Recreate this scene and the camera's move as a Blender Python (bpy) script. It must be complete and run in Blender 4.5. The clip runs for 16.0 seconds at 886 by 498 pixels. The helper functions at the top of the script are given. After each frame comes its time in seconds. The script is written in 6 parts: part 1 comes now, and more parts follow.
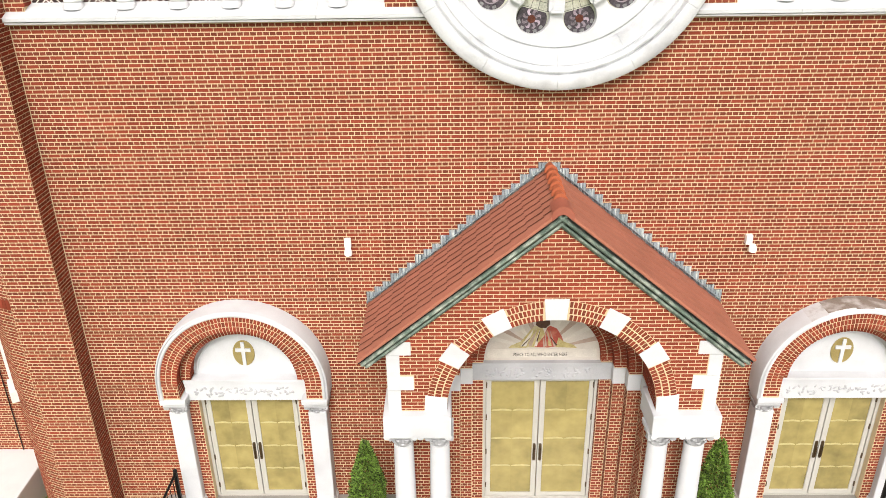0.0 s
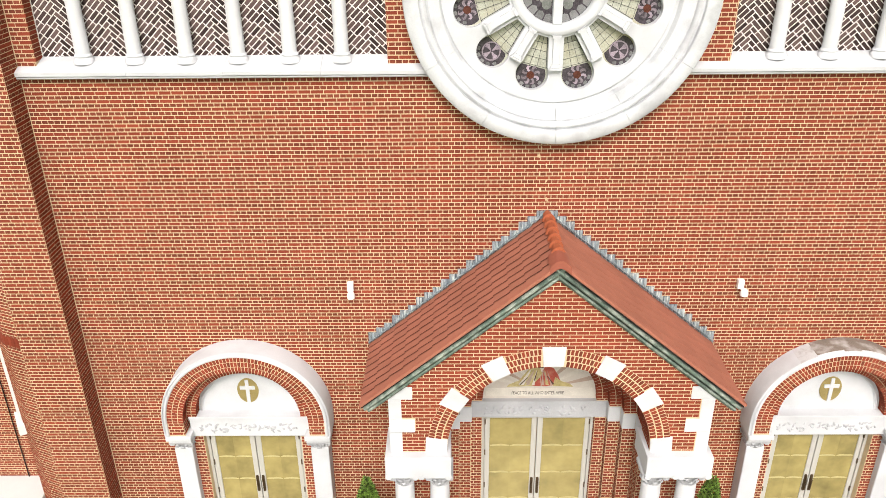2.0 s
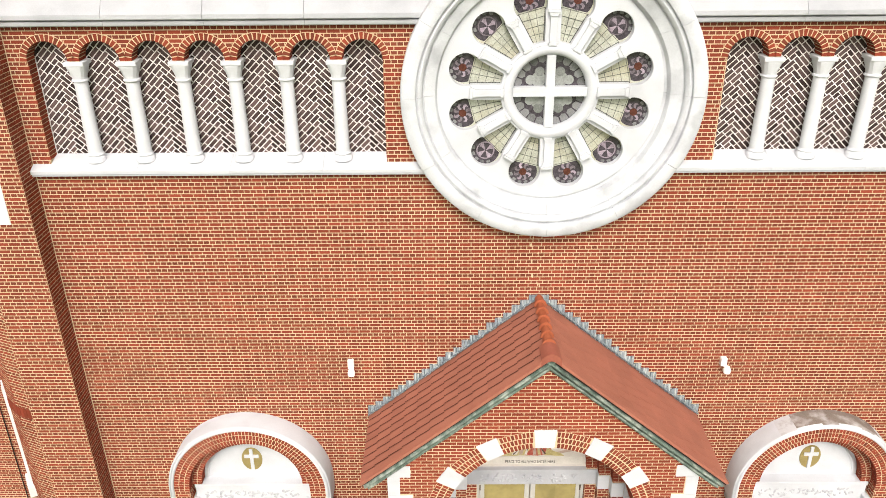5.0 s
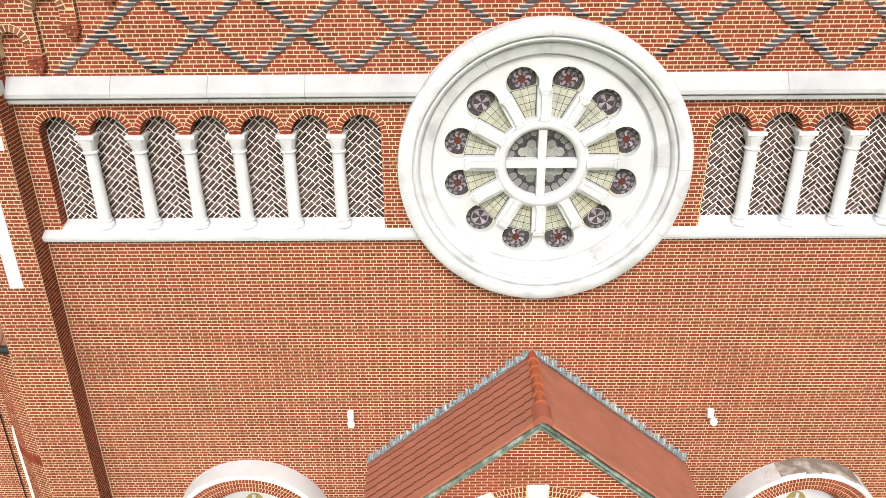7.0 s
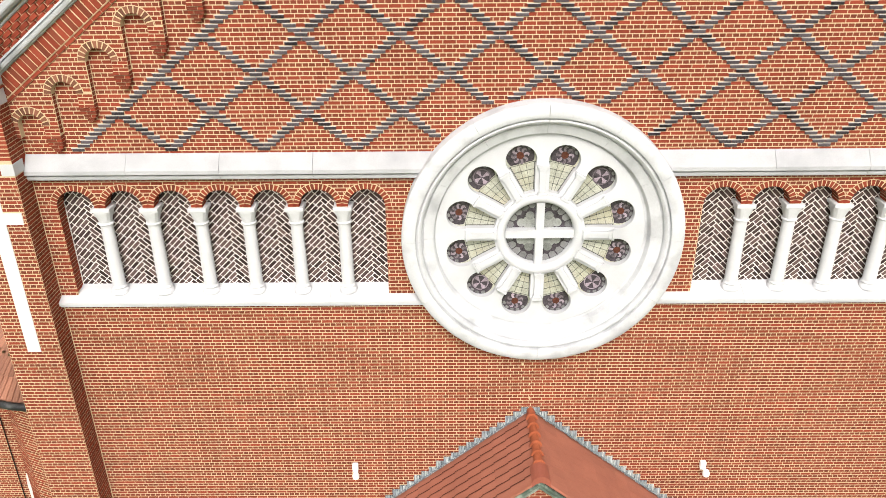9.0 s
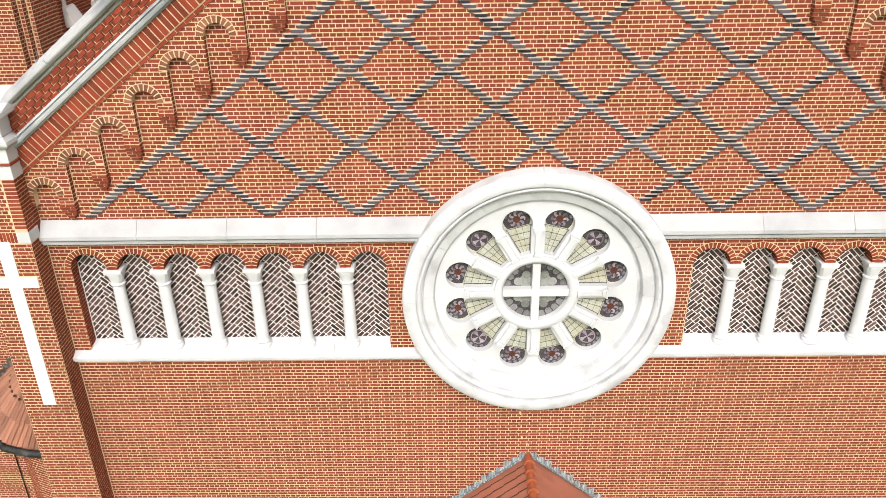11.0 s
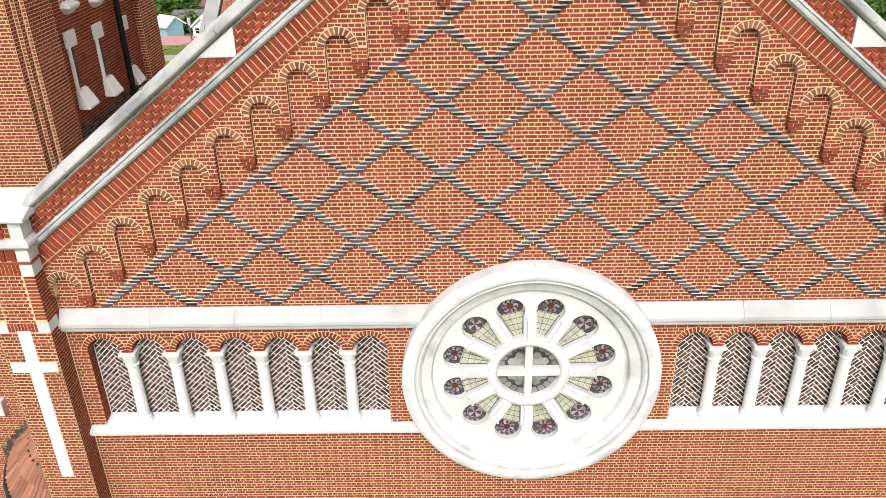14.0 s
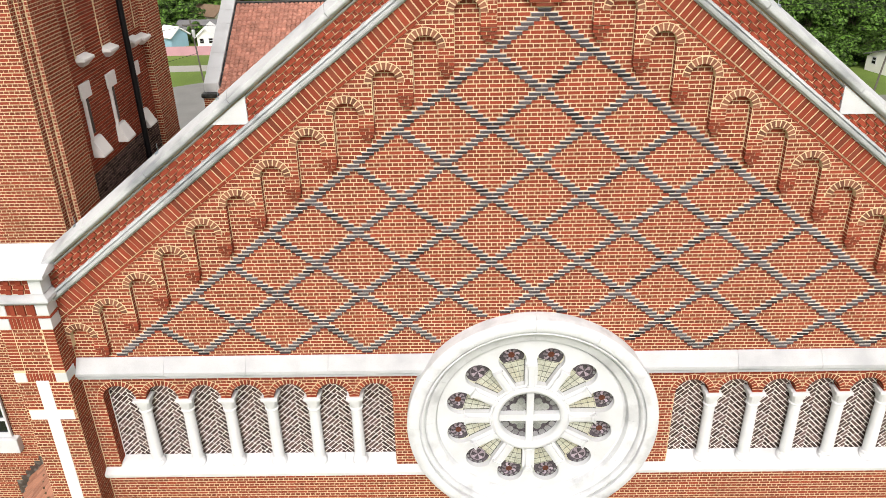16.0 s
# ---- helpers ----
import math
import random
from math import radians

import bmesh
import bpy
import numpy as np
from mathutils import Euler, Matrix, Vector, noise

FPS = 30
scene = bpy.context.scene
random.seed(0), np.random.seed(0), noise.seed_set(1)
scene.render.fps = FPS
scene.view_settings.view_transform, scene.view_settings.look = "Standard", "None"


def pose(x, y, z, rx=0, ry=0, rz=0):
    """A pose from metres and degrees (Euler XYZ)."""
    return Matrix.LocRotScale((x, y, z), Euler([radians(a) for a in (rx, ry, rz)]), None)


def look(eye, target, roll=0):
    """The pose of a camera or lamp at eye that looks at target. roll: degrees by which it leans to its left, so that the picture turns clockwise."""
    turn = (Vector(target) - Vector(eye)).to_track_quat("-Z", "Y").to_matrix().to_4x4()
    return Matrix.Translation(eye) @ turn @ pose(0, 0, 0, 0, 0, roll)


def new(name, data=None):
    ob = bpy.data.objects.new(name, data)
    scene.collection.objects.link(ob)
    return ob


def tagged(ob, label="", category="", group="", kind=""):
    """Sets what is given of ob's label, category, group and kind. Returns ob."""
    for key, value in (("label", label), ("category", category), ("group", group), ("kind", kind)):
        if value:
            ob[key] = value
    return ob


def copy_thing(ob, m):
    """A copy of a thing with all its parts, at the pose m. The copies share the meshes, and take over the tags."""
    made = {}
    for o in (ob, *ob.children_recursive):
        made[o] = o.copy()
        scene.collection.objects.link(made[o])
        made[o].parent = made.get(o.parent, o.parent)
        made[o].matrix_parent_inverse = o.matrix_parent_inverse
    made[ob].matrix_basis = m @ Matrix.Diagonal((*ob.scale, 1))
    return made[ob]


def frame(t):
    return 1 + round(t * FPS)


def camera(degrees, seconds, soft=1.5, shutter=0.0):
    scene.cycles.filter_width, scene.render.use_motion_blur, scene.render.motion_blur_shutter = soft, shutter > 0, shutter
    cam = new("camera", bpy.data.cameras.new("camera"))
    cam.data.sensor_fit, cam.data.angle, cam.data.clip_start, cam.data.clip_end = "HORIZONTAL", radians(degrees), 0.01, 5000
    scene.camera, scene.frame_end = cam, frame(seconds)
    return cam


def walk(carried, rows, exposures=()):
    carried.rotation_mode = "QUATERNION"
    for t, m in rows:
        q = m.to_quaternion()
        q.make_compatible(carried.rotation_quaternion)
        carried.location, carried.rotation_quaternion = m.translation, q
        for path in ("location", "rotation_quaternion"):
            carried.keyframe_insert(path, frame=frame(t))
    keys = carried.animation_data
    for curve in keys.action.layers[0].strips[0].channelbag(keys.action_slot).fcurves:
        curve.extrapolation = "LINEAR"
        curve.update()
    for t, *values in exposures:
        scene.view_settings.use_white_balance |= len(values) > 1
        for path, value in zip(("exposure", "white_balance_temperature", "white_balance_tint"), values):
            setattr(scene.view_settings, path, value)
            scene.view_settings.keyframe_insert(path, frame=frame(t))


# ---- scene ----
EXPOSURE = 0.39
cam = camera(58.8, 16.0, soft=0.78)
PATH = [
    (0, (-1.513, -12.188, 11.268), (-1.549, -10.384, 10.406), -0.9),
    (0.5, (-1.567, -12.215, 11.468), (-1.593, -10.409, 10.609), -0.7),
    (1, (-1.579, -12.201, 11.698), (-1.601, -10.397, 10.835), -0.6),
    (1.5, (-1.569, -12.170, 11.919), (-1.593, -10.368, 11.053), -0.7),
    (2, (-1.598, -12.145, 12.173), (-1.621, -10.345, 11.301), -0.6),
    (2.5, (-1.586, -12.108, 12.446), (-1.609, -10.311, 11.569), -0.6),
    (3, (-1.567, -12.097, 12.706), (-1.591, -10.300, 11.827), -0.6),
    (3.5, (-1.562, -12.089, 12.964), (-1.585, -10.293, 12.086), -0.6),
    (6, (-1.635, -12.059, 14.332), (-1.640, -10.259, 13.459), -0.4),
    (6.5, (-1.602, -12.063, 14.642), (-1.610, -10.264, 13.768), -0.4),
    (7, (-1.516, -12.034, 14.976), (-1.529, -10.239, 14.095), -0.5),
    (7.5, (-1.528, -12.035, 15.278), (-1.537, -10.240, 14.397), -0.5),
    (8, (-1.544, -12.015, 15.587), (-1.554, -10.219, 14.707), -0.5),
    (8.5, (-1.559, -12.015, 15.905), (-1.569, -10.219, 15.026), -0.5),
    (9, (-1.565, -12.009, 16.217), (-1.574, -10.213, 15.336), -0.5),
    (11.5, (-1.447, -11.916, 17.749), (-1.468, -10.130, 16.850), -0.9),
    (12, (-1.434, -11.904, 18.031), (-1.456, -10.118, 17.132), -0.9),
    (12.5, (-1.442, -11.879, 18.313), (-1.466, -10.094, 17.412), -1.0),
    (13, (-1.435, -11.846, 18.651), (-1.456, -10.066, 17.741), -1.0),
    (13.5, (-1.400, -11.831, 18.949), (-1.422, -10.051, 18.036), -1.0),
    (14, (-1.358, -11.845, 19.219), (-1.383, -10.065, 18.308), -1.1),
    (14.5, (-1.325, -11.855, 19.488), (-1.352, -10.074, 18.578), -1.2),
    (15, (-1.302, -11.866, 19.714), (-1.334, -10.083, 18.808), -1.3),
    (15.5, (-1.355, -11.883, 19.948), (-1.385, -10.099, 19.045), -1.3),
    (16, (-1.350, -11.873, 20.201), (-1.383, -10.089, 19.298), -1.3),
]
walk(cam, [(t, look(eye, target, roll)) for t, eye, target, roll in PATH], exposures=[(0.0, EXPOSURE, 6900, 12), (16.0, EXPOSURE, 6900, 12)])

# ---- light: bright overcast day, soft sun from the front ----
SUN_UP, SUN_ROUND = 44.0, -1.0
world = bpy.data.worlds.new("overcast_sky")
scene.world = world
world.use_nodes = True
wn = world.node_tree
sky = wn.nodes.new("ShaderNodeTexSky")
sky.sky_type = "NISHITA"
sky.sun_disc = False
sky.sun_elevation = radians(SUN_UP)
sky.sun_rotation = radians(180 - SUN_ROUND)
sky.dust_density, sky.ozone_density = 4.0, 1.0
grey = wn.nodes.new("ShaderNodeHueSaturation")
grey.inputs["Saturation"].default_value = 0.12
wn.links.new(sky.outputs[0], grey.inputs["Color"])
wn.links.new(grey.outputs[0], wn.nodes["Background"].inputs["Color"])
wn.nodes["Background"].inputs["Strength"].default_value = 0.17
sun = new("sun", bpy.data.lights.new("sun", "SUN"))
sun.data.energy, sun.data.angle, sun.data.color = 1.70, radians(20), (1.0, 0.97, 0.93)
sun_way = Vector((math.sin(radians(SUN_ROUND)) * math.cos(radians(SUN_UP)), -math.cos(radians(SUN_ROUND)) * math.cos(radians(SUN_UP)), math.sin(radians(SUN_UP))))
sun.matrix_world = look(sun_way * 40, (0, 0, 0))

# ---- materials ----
def material(name, base, rough=0.8, spread=0.12, scale=6.0, fine=60.0, bump=0.15, metal=0.0, island=0.0, objects=0.0, spec=0.3, stain=None, stain_amount=0.0, stain_scale=0.7, streaks=False):
    """Two scales of grain over a base colour, with bump, variation from piece to piece and stains of their own shape."""
    m = bpy.data.materials.new(name)
    m.use_nodes = True
    nt = m.node_tree
    N, L = nt.nodes, nt.links
    b = N["Principled BSDF"]
    b.inputs["Roughness"].default_value, b.inputs["Metallic"].default_value = rough, metal
    b.inputs["Specular IOR Level"].default_value = spec
    pos = N.new("ShaderNodeNewGeometry")
    big, small = N.new("ShaderNodeTexNoise"), N.new("ShaderNodeTexNoise")
    big.inputs["Scale"].default_value, big.inputs["Detail"].default_value = scale, 4
    small.inputs["Scale"].default_value, small.inputs["Detail"].default_value = fine, 3
    for n in (big, small):
        L.new(pos.outputs["Position"], n.inputs["Vector"])
    add = N.new("ShaderNodeMath"); add.operation = "ADD"
    L.new(big.outputs["Fac"], add.inputs[0]); L.new(small.outputs["Fac"], add.inputs[1])
    value = add.outputs[0]
    if island or objects:
        r = N.new("ShaderNodeMapRange")
        r.inputs["To Min"].default_value, r.inputs["To Max"].default_value = -max(island, objects), max(island, objects)
        if island:
            L.new(pos.outputs["Random Per Island"], r.inputs["Value"])
        else:
            info = N.new("ShaderNodeObjectInfo")
            L.new(info.outputs["Random"], r.inputs["Value"])
        more = N.new("ShaderNodeMath"); more.operation = "ADD"
        L.new(value, more.inputs[0]); L.new(r.outputs[0], more.inputs[1])
        value = more.outputs[0]
    ramp = N.new("ShaderNodeMapRange")
    ramp.inputs["From Min"].default_value, ramp.inputs["From Max"].default_value = 0.5, 1.5
    ramp.inputs["To Min"].default_value, ramp.inputs["To Max"].default_value = 1 - spread * 2, 1 + spread * 2
    L.new(value, ramp.inputs["Value"])
    mul = N.new("ShaderNodeMix"); mul.data_type = "RGBA"; mul.blend_type = "MULTIPLY"
    mul.inputs["Factor"].default_value = 1.0
    mul.inputs[6].default_value = (*base, 1)
    L.new(ramp.outputs[0], mul.inputs[7])
    colour = mul.outputs[2]
    if stain:
        st = N.new("ShaderNodeTexNoise")
        st.inputs["Scale"].default_value, st.inputs["Detail"].default_value = stain_scale, 6
        if streaks:
            mp = N.new("ShaderNodeMapping")
            mp.inputs["Scale"].default_value = (5, 5, 0.6)
            L.new(pos.outputs["Position"], mp.inputs["Vector"]); L.new(mp.outputs[0], st.inputs["Vector"])
        else:
            L.new(pos.outputs["Position"], st.inputs["Vector"])
        cut = N.new("ShaderNodeMapRange")
        cut.inputs["From Min"].default_value, cut.inputs["From Max"].default_value = 0.48, 0.72
        cut.inputs["To Max"].default_value = stain_amount
        L.new(st.outputs["Fac"], cut.inputs["Value"])
        mix = N.new("ShaderNodeMix"); mix.data_type = "RGBA"
        mix.inputs[7].default_value = (*stain, 1)
        L.new(colour, mix.inputs[6]); L.new(cut.outputs[0], mix.inputs["Factor"])
        colour = mix.outputs[2]
    L.new(colour, b.inputs["Base Color"])
    if bump:
        bp = N.new("ShaderNodeBump")
        bp.inputs["Strength"].default_value, bp.inputs["Distance"].default_value = bump, 0.01
        L.new(small.outputs["Fac"], bp.inputs["Height"]); L.new(bp.outputs[0], b.inputs["Normal"])
    return m

BRICK = material("red_brick", (0.244, 0.0485, 0.0280), 0.85, 0.13, 1.2, 90, 0.25, island=0.35, stain=(0.18, 0.042, 0.024), stain_amount=0.5, spec=0.06)
HEADER = material("brick_header", (0.188, 0.0485, 0.0295), 0.85, 0.16, 1.2, 90, 0.25, island=0.3, spec=0.06)
BRICK_ONE = material("red_brick_single", (0.244, 0.0485, 0.0280), 0.85, 0.13, 1.2, 90, 0.25, objects=0.35, stain=(0.18, 0.042, 0.024), stain_amount=0.5, spec=0.06)
HEADER_ONE = material("brick_header_single", (0.188, 0.0485, 0.0295), 0.85, 0.16, 1.2, 90, 0.25, objects=0.3, spec=0.06)
MORTAR = material("pale_mortar", (0.60, 0.470, 0.308), 0.95, 0.1, 2.0, 120, 0.2, spec=0.06)
GREYBRICK = material("grey_glazed_brick", (0.064, 0.055, 0.061), 0.8, 0.38, 3, 80, 0.2, spec=0.08, island=0.4)
GREY_ONE = material("grey_glazed_brick_single", (0.064, 0.055, 0.061), 0.8, 0.38, 3, 80, 0.2, spec=0.08, objects=0.4)
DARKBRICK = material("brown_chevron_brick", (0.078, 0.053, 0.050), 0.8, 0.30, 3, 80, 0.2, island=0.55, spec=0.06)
WHITEMORTAR = material("white_mortar", (0.68, 0.645, 0.62), 0.95, 0.08, 2.0, 120, 0.2)
LATTICEJOINT = material("grey_white_mortar", (0.50, 0.475, 0.455), 0.95, 0.2, 4.0, 120, 0.2, spec=0.06)
STONE = material("white_limestone", (0.425, 0.434, 0.453), 0.75, 0.06, 3, 60, 0.12, stain=(0.27, 0.28, 0.30), stain_amount=0.65, stain_scale=1.1)
RIMSTONE = material("rim_limestone", (0.555, 0.57, 0.595), 0.8, 0.06, 3, 50, 0.2, stain=(0.27, 0.275, 0.295), stain_amount=0.55, stain_scale=2.4)
COLUMN = material("smooth_white_column_stone", (0.595, 0.605, 0.63), 0.65, 0.03, 3, 60, 0.06, stain=(0.46, 0.47, 0.49), stain_amount=0.4, stain_scale=3)
WEATHERED = material("weathered_grey_limestone", (0.465, 0.48, 0.50), 0.8, 0.08, 3, 60, 0.15, stain=(0.20, 0.215, 0.235), stain_amount=0.9, stain_scale=1.3)
CLEANSTONE = material("white_painted_stone", (0.555, 0.57, 0.595), 0.7, 0.04, 3, 60, 0.1, stain=(0.40, 0.405, 0.42), stain_amount=0.5, stain_scale=1.2)
# lit copy of the white stone, colour raised against the tower's shade
BRIGHTSTONE = material("brightened_white_stone", (0.66, 0.66, 0.66), 0.6, 0.02, 3, 60, 0.05, stain=(0.55, 0.56, 0.57), stain_amount=0.5, stain_scale=2)
WORN = material("worn_brown_stone", (0.20, 0.165, 0.14), 0.85, 0.2, 4, 60, 0.2, stain=(0.46, 0.45, 0.44), stain_amount=0.9, stain_scale=4)
HALFWORN = material("half_worn_stone", (0.50, 0.50, 0.51), 0.8, 0.06, 4, 60, 0.15, stain=(0.20, 0.165, 0.14), stain_amount=1.0, stain_scale=4)
COPPER = material("green_copper", (0.105, 0.145, 0.118), 0.6, 0.3, 3, 40, 0.15, stain=(0.42, 0.46, 0.40), stain_amount=0.9, stain_scale=5)
LEAD = material("lead_flashing", (0.15, 0.18, 0.205), 0.5, 0.4, 8, 60, 0.15, metal=0.2, island=0.6, stain=(0.68, 0.73, 0.72), stain_amount=1.0, stain_scale=6, streaks=True)
TILE = material("red_clay_shingle", (0.35, 0.132, 0.087), 0.7, 0.1, 2, 70, 0.12, island=0.12)
TILE_ONE = material("red_clay_shingle_single", (0.35, 0.132, 0.087), 0.7, 0.1, 2, 70, 0.12, objects=0.12)
PANTILE = material("faded_clay_pantile", (0.43, 0.205, 0.155), 0.75, 0.16, 2, 70, 0.12, island=0.3)
GROOVESHADE = material("tile_groove_shade", (0.13, 0.050, 0.034), 0.9, 0.2, 5, 60, 0.1)
CLAY = material("red_clay_tile", (0.32, 0.088, 0.040), 0.65, 0.15, 3, 70, 0.12, island=0.4)
DOORWHITE = material("cream_painted_metal", (0.44, 0.43, 0.39), 0.45, 0.03, 2, 40, 0.03)
GOLD = material("gold_tinted_glass", (0.30, 0.232, 0.075), 0.22, 0.12, 1.6, 6, 0.03, metal=0.05, spec=0.6)
GOLDSHEEN = material("gold_sheen_glass", (0.45, 0.385, 0.18), 0.3, 0.14, 4, 14, 0.03, metal=0.1, spec=0.5)
GOLDPANE = material("gold_film_glass", (0.320, 0.262, 0.098), 0.25, 0.24, 1.3, 3.6, 0.02, metal=0.05, objects=0.10, spec=0.6)
BRASS = material("gold_leaf", (0.37, 0.29, 0.115), 0.4, 0.1, 6, 60, 0.05, metal=0.4)
BRONZE = material("dark_bronze", (0.11, 0.075, 0.04), 0.4, 0.15, 10, 80, 0.05, metal=0.7)
IRON = material("black_iron", (0.009, 0.009, 0.0102), 0.5, 0.2, 10, 80, 0.05, metal=0.6)
DARKMETAL = material("dark_gutter_metal", (0.03, 0.0312, 0.033), 0.5, 0.3, 6, 50, 0.1, metal=0.5, stain=(0.132, 0.138, 0.138), stain_amount=0.7, stain_scale=4)
BROWNLEAD = material("dark_brown_flashing", (0.060, 0.045, 0.040), 0.6, 0.3, 6, 50, 0.1, stain=(0.25, 0.24, 0.23), stain_amount=0.6, stain_scale=8)
LAMPWHITE = material("white_plastic", (0.82, 0.82, 0.80), 0.4, 0.02, 5, 50, 0.02)

# ---- geometry helpers ----
from mathutils.geometry import tessellate_polygon


class Geo:
    """Collects the faces of one mesh."""

    def __init__(self):
        self.v, self.f, self.m = [], [], []

    def add(self, verts, faces, mat=0):
        k = len(self.v)
        self.v.extend(verts)
        self.f.extend([tuple(i + k for i in f) for f in faces])
        self.m.extend([mat] * len(faces))
        return self

    def box(self, x0, x1, y0, y1, z0, z1, mat=0):
        return self.add([(x0, y0, z0), (x1, y0, z0), (x1, y1, z0), (x0, y1, z0), (x0, y0, z1), (x1, y0, z1), (x1, y1, z1), (x0, y1, z1)],
                        [(0, 3, 2, 1), (4, 5, 6, 7), (0, 1, 5, 4), (1, 2, 6, 5), (2, 3, 7, 6), (3, 0, 4, 7)], mat)

    def plate(self, outline, holes, y0, y1, mat=0):
        """A slab in the x-z plane from y0 (front) to y1, with holes through it."""
        loops = [list(outline)] + [list(h) for h in holes]
        tri = tessellate_polygon([[Vector((x, z, 0)) for x, z in lp] for lp in loops])
        flat = [p for lp in loops for p in lp]
        n = len(flat)
        verts = [(x, y0, z) for x, z in flat] + [(x, y1, z) for x, z in flat]
        faces = []
        for a, b, c in tri:
            (ax, az), (bx, bz), (cx, cz) = flat[a], flat[b], flat[c]
            if (bx - ax) * (cz - az) - (bz - az) * (cx - ax) < 0:
                b, c = c, b
            faces += [(a, b, c), (n + a, n + c, n + b)]
        k = 0
        for j, lp in enumerate(loops):
            area = sum(lp[i][0] * lp[(i + 1) % len(lp)][1] - lp[(i + 1) % len(lp)][0] * lp[i][1] for i in range(len(lp)))
            out = (area > 0) == (j == 0)
            for i in range(len(lp)):
                a, b = k + i, k + (i + 1) % len(lp)
                faces.append((b, a, n + a, n + b) if out else (a, b, n + b, n + a))
            k += len(lp)
        return self.add(verts, faces, mat)

    def sweep(self, path, profile, mat=0, closed=False, cap=True):
        """A profile of (out, y) swept along a path of (x, z) points; 'out' lies to the left of the path's way."""
        n, k = len(path), len(profile)
        verts = []
        for i, (x, z) in enumerate(path):
            def way(a, b):
                d = Vector((b[0] - a[0], b[1] - a[1]))
                return d.normalized()
            if closed or 0 < i < n - 1:
                d0, d1 = way(path[i - 1], path[i]), way(path[i], path[(i + 1) % n])
            elif i == 0:
                d0 = d1 = way(path[0], path[1])
            else:
                d0 = d1 = way(path[-2], path[-1])
            d = (d0 + d1).normalized()
            s = 1 / max(0.3, d.dot(d0))
            nx, nz = -d.y * s, d.x * s
            verts += [(x + nx * o, y, z + nz * o) for o, y in profile]
        faces = []
        for i in range(n if closed else n - 1):
            a, b = i * k, ((i + 1) % n) * k
            for j in range(k):
                q = (j + 1) % k
                faces.append((a + j, a + q, b + q, b + j))
        if cap and not closed:
            faces += [tuple(range(k - 1, -1, -1)), tuple((n - 1) * k + j for j in range(k))]
        return self.add(verts, faces, mat)

    def lathe(self, cx, cy, profile, n=16, mat=0):
        """A turned shape about an upright axis from (radius, z) points."""
        k = len(profile)
        verts = [(cx + r * math.cos(2 * math.pi * i / n), cy + r * math.sin(2 * math.pi * i / n), z) for i in range(n) for r, z in profile]
        faces = []
        for i in range(n):
            a, b = i * k, ((i + 1) % n) * k
            faces += [(a + j, b + j, b + j + 1, a + j + 1) for j in range(k - 1)]
        faces += [tuple(i * k for i in range(n - 1, -1, -1)), tuple(i * k + k - 1 for i in range(n))]
        return self.add(verts, faces, mat)

    def tube(self, a, b, r, n=8, mat=0, r2=None):
        a, b = Vector(a), Vector(b)
        q = (b - a).to_track_quat("Z", "Y")
        r2 = r if r2 is None else r2
        verts = []
        for p, rr in ((a, r), (b, r2)):
            verts += [tuple(p + q @ Vector((rr * math.cos(2 * math.pi * i / n), rr * math.sin(2 * math.pi * i / n), 0))) for i in range(n)]
        faces = [(i, (i + 1) % n, n + (i + 1) % n, n + i) for i in range(n)] + [tuple(range(n - 1, -1, -1)), tuple(range(n, 2 * n))]
        return self.add(verts, faces, mat)

    def mesh(self, name, mats):
        me = bpy.data.meshes.new(name)
        me.from_pydata(self.v, [], self.f)
        for m in (mats if isinstance(mats, (list, tuple)) else [mats]):
            me.materials.append(m)
        me.polygons.foreach_set("material_index", self.m)
        me.update()
        return me


def part(name, geo, mats, parent=None, label="", bevel=0.0, smooth=False, fix=False):
    """One mesh object, under its thing where a parent is given."""
    me = geo.mesh(name, mats)
    if fix or smooth:
        b = bmesh.new(); b.from_mesh(me)
        bmesh.ops.remove_doubles(b, verts=b.verts, dist=1e-5)
        bmesh.ops.recalc_face_normals(b, faces=b.faces)
        b.to_mesh(me); b.free()
    if smooth:
        me.polygons.foreach_set("use_smooth", [True] * len(me.polygons))
        me.set_sharp_from_angle(angle=radians(40))
    ob = new(name, me)
    if parent:
        ob.parent = parent
    if label:
        ob["label"] = label
    if bevel:
        mod = ob.modifiers.new("worn_edges", "BEVEL")
        mod.width, mod.segments, mod.limit_method, mod.angle_limit = bevel, 2, "ANGLE", radians(40)
    return ob


def thing(name, label, category, group="", kind="", at=(0, 0, 0)):
    ob = new(name)
    ob.location = at
    return tagged(ob, label, category, group, kind)


# ---- brickwork ----
COURSE, STRETCH, HEAD, JOINT, PROUD = 0.0662, 0.200, 0.100, 0.0158, 0.003


